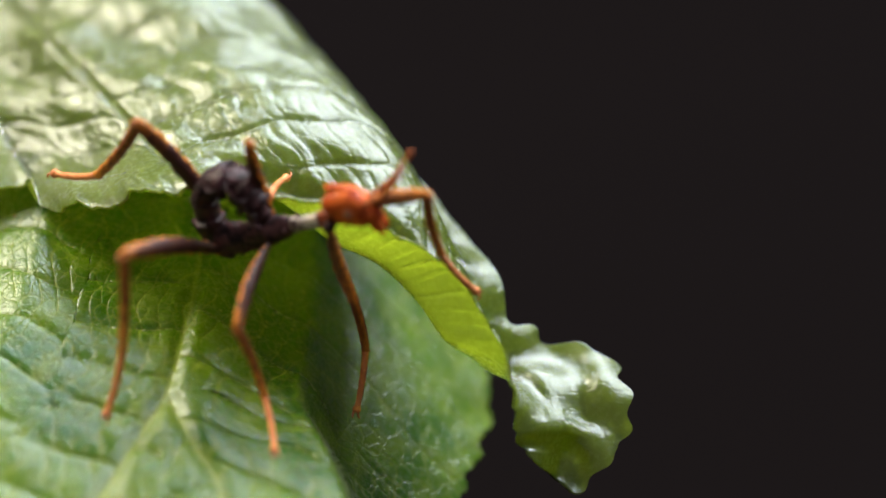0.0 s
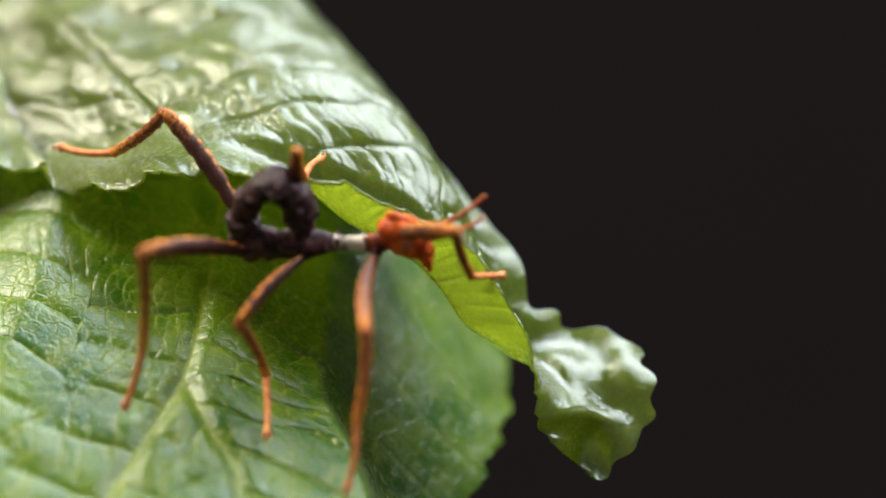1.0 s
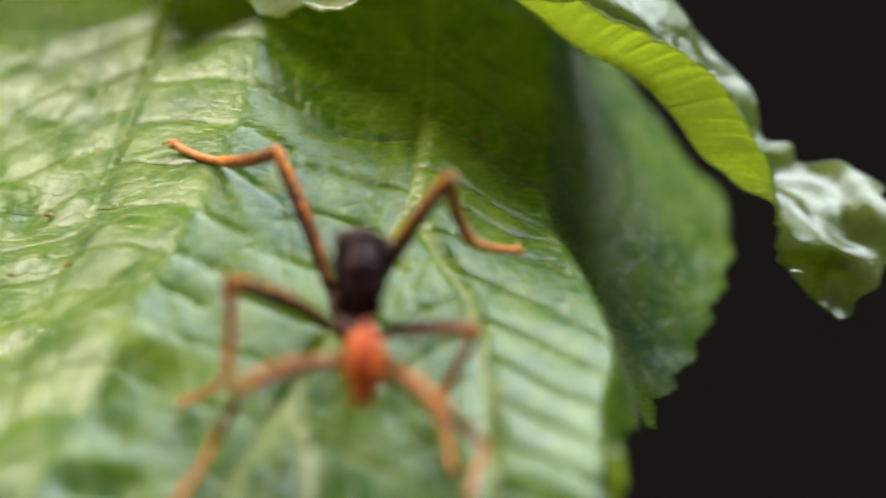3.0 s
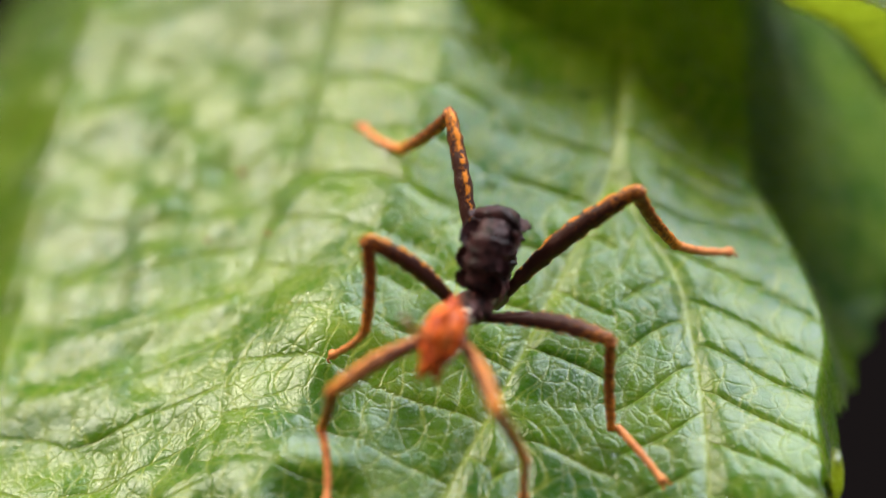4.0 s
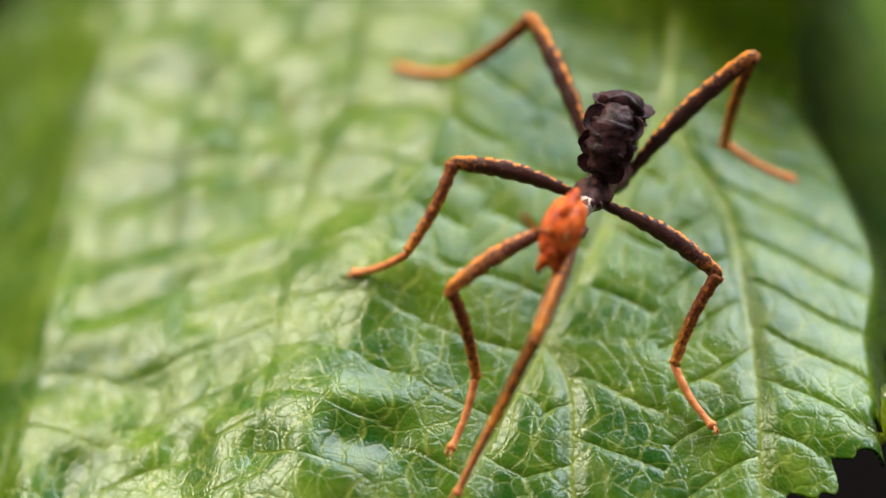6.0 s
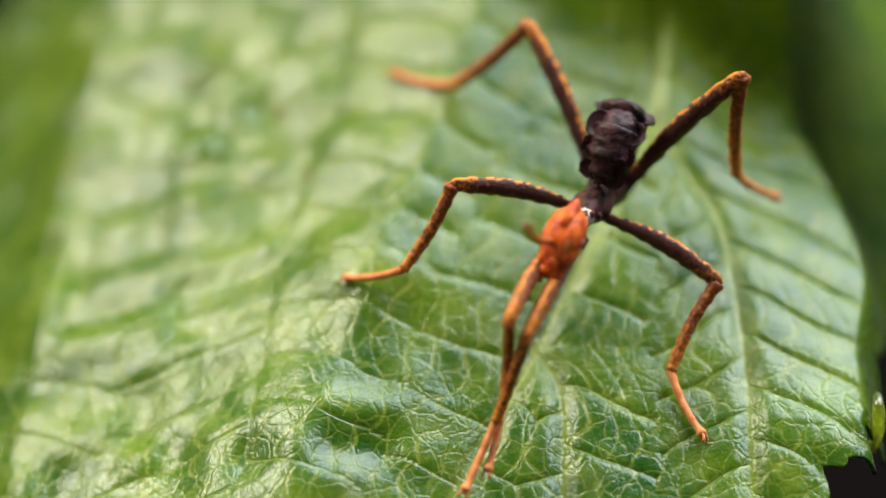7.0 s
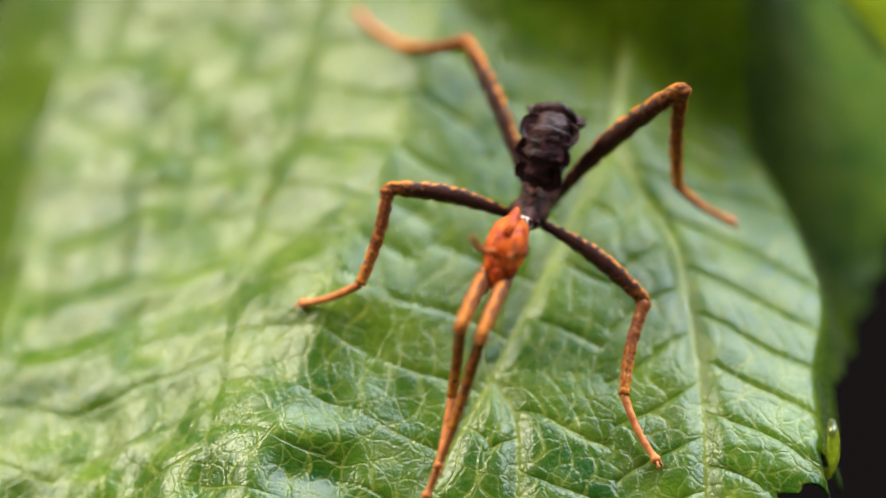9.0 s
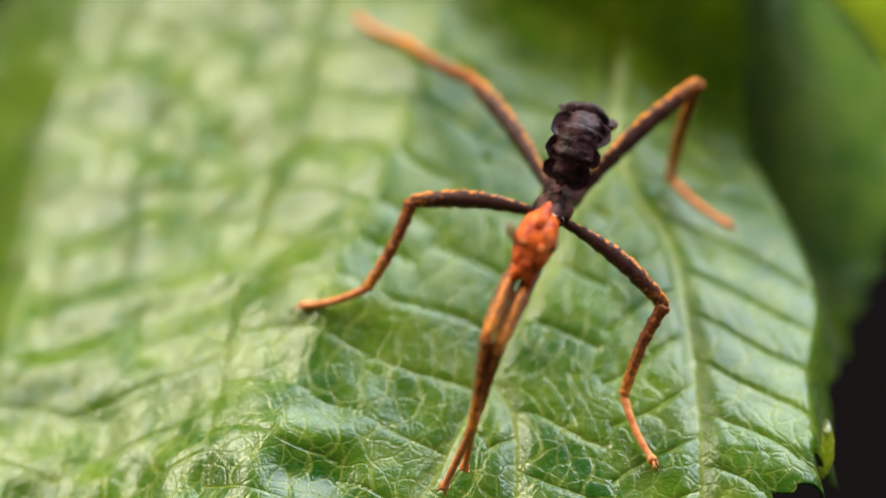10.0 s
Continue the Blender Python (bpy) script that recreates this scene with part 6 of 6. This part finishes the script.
    walk(LEGS["FR"][2], [
        (0.0, pose(0.01256, -0.00002, 0.00063, 23.7, 23.3, 48.0)),
        (0.2, pose(0.00914, -0.00414, 0.00311, 15.5, -21.0, 17.2)),
        (0.5, pose(0.00956, -0.00487, 0.00104, 45.1, -28.4, -54.3)),
        (1.0, pose(0.01061, -0.00408, -0.00129, 30.4, 11.3, -50.0)),
        (1.2, pose(0.00912, -0.00383, -0.00349, 16.3, 33.2, -47.8)),
        (1.5, pose(0.00770, -0.00264, -0.00489, 10.3, 51.0, -37.2)),
        (1.6, pose(0.00550, -0.00094, -0.00531, 29.0, 56.5, -1.7)),
        (1.8, pose(0.00418, 0.00061, -0.00480, 43.2, 49.3, 25.7)),
        (1.9, pose(0.00409, -0.00052, -0.00476, 35.6, 53.3, 23.3)),
        (2.0, pose(0.00437, -0.00128, -0.00477, 21.5, 56.2, 11.3)),
        (2.2, pose(0.00454, -0.00139, -0.00484, 25.9, 36.6, 22.8)),
        (2.5, pose(0.00522, -0.00161, -0.00506, 24.5, 18.0, 30.3)),
        (2.8, pose(0.00563, -0.00274, -0.00469, 21.1, 23.5, 29.3)),
        (3.0, pose(0.00668, -0.00342, -0.00442, 18.1, 28.5, 26.3)),
        (3.1, pose(0.00491, -0.00382, -0.00352, -10.3, 65.9, -10.3)),
        (3.2, pose(0.00537, -0.00333, -0.00420, -151.9, 63.1, -153.9)),
        (3.8, pose(0.00544, -0.00353, -0.00406, 35.8, 57.0, 34.5)),
        (4.3, pose(0.00855, -0.00170, -0.00511, 49.2, 18.3, 63.8)),
        (4.4, pose(0.00847, -0.00118, -0.00527, 40.9, 14.4, 57.8)),
        (4.5, pose(0.00848, -0.00049, -0.00538, 32.8, 11.0, 51.6)),
        (4.8, pose(0.00891, 0.00151, -0.00504, 24.3, 12.4, 36.0)),
        (5.0, pose(0.01047, 0.00361, -0.00252, 15.5, 17.8, 16.3)),
        (5.2, pose(0.00888, 0.00301, -0.00433, 17.4, 25.6, 26.3)),
        (5.5, pose(0.00817, 0.00184, -0.00516, 23.0, 33.2, 37.7)),
        (5.7, pose(0.00787, 0.00145, -0.00534, 20.4, 32.6, 33.5)),
        (6.8, pose(0.00724, -0.00098, -0.00551, 3.4, 35.2, 4.1)),
        (7.0, pose(0.00722, -0.00091, -0.00552, 1.9, 36.3, 2.0)),
        (7.5, pose(0.00774, -0.00103, -0.00546, -3.6, 41.1, -6.4)),
        (7.7, pose(0.00745, -0.00058, -0.00555, -3.0, 41.1, -5.3)),
        (8.0, pose(0.00691, -0.00003, -0.00560, -3.6, 41.6, -6.0)),
        (8.3, pose(0.00666, -0.00009, -0.00559, -0.7, 38.5, -1.5)),
        (8.5, pose(0.00667, -0.00011, -0.00559, 1.6, 36.2, 2.6)),
        (8.8, pose(0.00657, -0.00022, -0.00558, 3.9, 32.7, 6.7)),
        (9.0, pose(0.00643, -0.00028, -0.00556, 4.7, 30.4, 8.5)),
        (9.3, pose(0.00638, -0.00006, -0.00557, 5.0, 46.3, 8.4)),
        (9.5, pose(0.00679, 0.00020, -0.00559, 6.6, 63.4, 9.5)),
        (9.8, pose(0.00871, 0.00065, -0.00529, 47.2, 89.2, 49.4)),
        (10.0, pose(0.00965, 0.00071, -0.00488, 167.3, 87.0, 169.0)),
    ])
    walk(LEGS["FL"][0], [
        (0.0, pose(0.00460, 0.00055, -0.00030, 0.0, -3.1, -2.7)),
        (0.2, pose(0.00460, 0.00055, -0.00030, 0.7, -4.7, -16.3)),
        (0.5, pose(0.00460, 0.00055, -0.00030, 1.3, -4.2, -30.1)),
        (1.0, pose(0.00460, 0.00055, -0.00030, 1.7, -27.1, -33.7)),
        (1.2, pose(0.00460, 0.00055, -0.00030, -1.8, -13.1, -21.9)),
        (1.5, pose(0.00460, 0.00055, -0.00030, -1.7, 9.6, -5.8)),
        (1.6, pose(0.00460, 0.00055, -0.00030, -2.0, 5.7, -13.5)),
        (1.8, pose(0.00460, 0.00055, -0.00030, -2.0, 7.8, -19.0)),
        (1.9, pose(0.00460, 0.00055, -0.00030, 1.3, 12.4, 1.9)),
        (2.0, pose(0.00460, 0.00055, -0.00030, 5.5, 14.1, 28.2)),
        (2.2, pose(0.00460, 0.00055, -0.00030, 4.9, 6.6, 34.1)),
        (2.5, pose(0.00460, 0.00055, -0.00030, 3.7, -1.9, 38.6)),
        (2.8, pose(0.00460, 0.00055, -0.00030, 2.8, -0.4, 34.8)),
        (3.0, pose(0.00460, 0.00055, -0.00030, 2.1, 1.8, 30.8)),
        (3.1, pose(0.00460, 0.00055, -0.00030, 1.6, -2.4, 18.2)),
        (3.2, pose(0.00460, 0.00055, -0.00030, 1.3, -2.7, 13.0)),
        (3.8, pose(0.00460, 0.00055, -0.00030, 0.9, 1.9, 26.0)),
        (4.3, pose(0.00460, 0.00055, -0.00030, 2.0, 12.3, 40.0)),
        (4.4, pose(0.00460, 0.00055, -0.00030, 0.5, 9.4, 33.1)),
        (4.5, pose(0.00460, 0.00055, -0.00030, -0.3, 9.9, 27.4)),
        (4.8, pose(0.00460, 0.00055, -0.00030, -0.6, 5.3, 23.4)),
        (5.0, pose(0.00460, 0.00055, -0.00030, -0.7, 2.4, 19.4)),
        (5.2, pose(0.00460, 0.00055, -0.00030, -1.2, 17.2, 13.9)),
        (5.5, pose(0.00460, 0.00055, -0.00030, -3.6, 37.9, 6.3)),
        (5.7, pose(0.00460, 0.00055, -0.00030, -3.4, 34.7, 4.5)),
        (6.8, pose(0.00460, 0.00055, -0.00030, -5.5, 29.1, -3.2)),
        (7.0, pose(0.00460, 0.00055, -0.00030, -4.4, 29.1, -4.0)),
        (7.5, pose(0.00460, 0.00055, -0.00030, -1.9, 20.0, 0.3)),
        (7.7, pose(0.00460, 0.00055, -0.00030, -1.4, 18.7, 0.4)),
        (8.0, pose(0.00460, 0.00055, -0.00030, -1.6, 19.3, -1.7)),
        (8.3, pose(0.00460, 0.00055, -0.00030, -1.4, 18.9, -2.8)),
        (8.5, pose(0.00460, 0.00055, -0.00030, -0.7, 19.1, -1.3)),
        (8.8, pose(0.00460, 0.00055, -0.00030, -0.4, 19.6, -1.1)),
        (9.0, pose(0.00460, 0.00055, -0.00030, -0.7, 20.2, -2.4)),
        (9.3, pose(0.00460, 0.00055, -0.00030, -0.8, 24.1, -3.5)),
        (9.5, pose(0.00460, 0.00055, -0.00030, -0.5, 27.1, -3.4)),
        (9.8, pose(0.00460, 0.00055, -0.00030, -0.6, 32.2, -4.0)),
        (10.0, pose(0.00460, 0.00055, -0.00030, -0.6, 36.0, -4.2)),
    ])
    walk(LEGS["FL"][1], [
        (0.0, pose(0.00700, 0.00000, 0.00000, 154.0, 65.0, 151.7)),
        (0.2, pose(0.00700, 0.00000, -0.00000, 152.6, 65.0, 150.1)),
        (0.5, pose(0.00700, 0.00000, 0.00000, 144.2, 66.3, 141.2)),
        (1.0, pose(0.00700, -0.00000, 0.00000, 146.4, 48.3, 142.3)),
        (1.2, pose(0.00700, 0.00000, 0.00000, 143.7, 69.3, 140.0)),
        (1.5, pose(0.00700, 0.00000, 0.00000, 2.8, 53.4, -3.4)),
        (1.6, pose(0.00700, -0.00000, -0.00000, 44.5, 59.6, 46.5)),
        (1.8, pose(0.00700, 0.00000, 0.00000, 51.8, 63.2, 54.9)),
        (1.9, pose(0.00700, 0.00000, 0.00000, 62.5, 73.3, 65.6)),
        (2.0, pose(0.00700, -0.00000, -0.00000, 66.5, 74.5, 69.1)),
        (2.2, pose(0.00700, 0.00000, -0.00000, 83.1, 68.0, 85.7)),
        (2.5, pose(0.00700, -0.00000, 0.00000, 87.0, 59.7, 89.2)),
        (2.8, pose(0.00700, 0.00000, -0.00000, 101.2, 48.7, 103.7)),
        (3.0, pose(0.00700, -0.00000, 0.00000, 108.6, 37.0, 109.0)),
        (3.1, pose(0.00700, 0.00000, -0.00000, 125.4, 12.0, 120.9)),
        (3.2, pose(0.00700, 0.00000, 0.00000, 127.0, 40.3, 120.4)),
        (3.8, pose(0.00700, -0.00000, 0.00000, 128.8, 47.1, 122.1)),
        (4.3, pose(0.00700, -0.00000, 0.00000, 128.9, 55.8, 122.6)),
        (4.4, pose(0.00700, 0.00000, -0.00000, 136.4, 64.2, 131.9)),
        (4.5, pose(0.00700, 0.00000, 0.00000, 150.0, 76.6, 147.1)),
        (4.8, pose(0.00700, -0.00000, 0.00000, -151.1, 81.4, -152.6)),
        (5.0, pose(0.00700, -0.00000, 0.00000, -85.1, 75.0, -85.5)),
        (5.2, pose(0.00700, -0.00000, 0.00000, -30.5, 59.1, -29.2)),
        (5.5, pose(0.00700, -0.00000, 0.00000, -13.4, 21.7, -9.3)),
        (5.7, pose(0.00700, 0.00000, 0.00000, -11.8, 30.3, -10.8)),
        (6.8, pose(0.00700, -0.00000, -0.00000, -6.1, 64.1, -4.3)),
        (7.0, pose(0.00700, -0.00000, -0.00000, -6.5, 65.5, -5.4)),
        (7.5, pose(0.00700, 0.00000, -0.00000, -13.3, 57.6, -13.7)),
        (7.7, pose(0.00700, 0.00000, -0.00000, -4.0, 57.4, -3.2)),
        (8.0, pose(0.00700, 0.00000, 0.00000, 7.2, 52.1, 10.1)),
        (8.3, pose(0.00700, 0.00000, 0.00000, 3.8, 58.5, 5.6)),
        (8.5, pose(0.00700, 0.00000, 0.00000, 1.1, 60.7, 2.1)),
        (8.8, pose(0.00700, -0.00000, 0.00000, -4.7, 64.6, -4.6)),
        (9.0, pose(0.00700, -0.00000, 0.00000, -10.4, 67.4, -11.0)),
        (9.3, pose(0.00700, 0.00000, -0.00000, -6.7, 66.3, -7.0)),
        (9.5, pose(0.00700, 0.00000, 0.00000, -4.2, 64.2, -4.3)),
        (9.8, pose(0.00700, 0.00000, 0.00000, -1.4, 60.5, -1.3)),
        (10.0, pose(0.00700, -0.00000, -0.00000, -0.3, 57.4, -0.1)),
    ])
    walk(LEGS["FL"][2], [
        (0.0, pose(0.00491, 0.00112, -0.00507, 74.4, 74.7, 74.9)),
        (0.2, pose(0.00495, 0.00118, -0.00508, 75.0, 63.3, 75.8)),
        (0.5, pose(0.00524, 0.00141, -0.00513, 77.5, 50.7, 79.3)),
        (1.0, pose(0.00405, 0.00228, -0.00418, 103.6, 26.6, 107.9)),
        (1.2, pose(0.00548, 0.00127, -0.00524, 63.1, 52.9, 55.7)),
        (1.5, pose(0.01033, -0.00020, -0.00450, -1.5, 44.1, -19.7)),
        (1.6, pose(0.00895, 0.00206, -0.00483, -39.5, 35.9, -68.2)),
        (1.8, pose(0.00845, 0.00206, -0.00500, -68.0, 22.6, -98.1)),
        (1.9, pose(0.00767, 0.00147, -0.00536, -66.0, 15.0, -91.9)),
        (2.0, pose(0.00753, 0.00140, -0.00540, -65.3, 17.1, -89.1)),
        (2.2, pose(0.00716, 0.00209, -0.00519, -66.3, 20.0, -84.3)),
        (2.5, pose(0.00704, 0.00282, -0.00484, -63.8, 24.7, -78.1)),
        (2.8, pose(0.00613, 0.00359, -0.00421, -51.9, 19.0, -63.6)),
        (3.0, pose(0.00555, 0.00423, -0.00337, -39.5, 15.8, -48.1)),
        (3.1, pose(0.00419, 0.00470, -0.00116, -36.1, 79.4, -42.0)),
        (3.2, pose(0.00484, 0.00369, -0.00362, 161.0, 23.4, 151.1)),
        (3.8, pose(0.00497, 0.00323, -0.00410, 161.2, 45.6, 152.5)),
        (4.3, pose(0.00530, 0.00265, -0.00463, 153.6, 70.8, 146.1)),
        (4.4, pose(0.00537, 0.00181, -0.00504, -153.4, 69.1, -156.4)),
        (4.5, pose(0.00591, 0.00071, -0.00545, -122.6, 61.7, -121.7)),
        (4.8, pose(0.00626, -0.00039, -0.00554, -92.9, 66.9, -90.1)),
        (5.0, pose(0.00711, -0.00144, -0.00541, -52.8, 67.4, -49.1)),
        (5.2, pose(0.00951, -0.00140, -0.00481, -33.2, 63.3, -29.8)),
        (5.5, pose(0.01213, -0.00084, -0.00207, -17.3, 50.1, -13.8)),
        (5.7, pose(0.01175, -0.00091, -0.00282, -16.3, 52.3, -14.5)),
        (6.8, pose(0.00944, -0.00018, -0.00504, -5.4, 24.4, -0.5)),
        (7.0, pose(0.00932, -0.00022, -0.00509, -3.5, 21.1, 1.1)),
        (7.5, pose(0.00992, -0.00071, -0.00473, -6.7, 43.8, -6.3)),
        (7.7, pose(0.01001, -0.00017, -0.00472, -5.7, 53.6, -5.5)),
        (8.0, pose(0.01039, 0.00060, -0.00442, -1.4, 67.2, -0.8)),
        (8.3, pose(0.00992, 0.00028, -0.00477, -5.9, 65.5, -6.0)),
        (8.5, pose(0.00974, 0.00010, -0.00488, -7.1, 63.1, -7.5)),
        (8.8, pose(0.00939, -0.00019, -0.00506, -8.8, 59.8, -9.6)),
        (9.0, pose(0.00911, -0.00041, -0.00517, -10.4, 57.7, -11.6)),
        (9.3, pose(0.00923, -0.00027, -0.00513, -11.9, 60.8, -13.5)),
        (9.5, pose(0.00943, -0.00018, -0.00504, -13.1, 62.6, -14.8)),
        (9.8, pose(0.00976, -0.00006, -0.00487, -14.9, 64.9, -16.7)),
        (10.0, pose(0.01002, -0.00000, -0.00472, -15.8, 65.9, -17.5)),
    ])


motions()
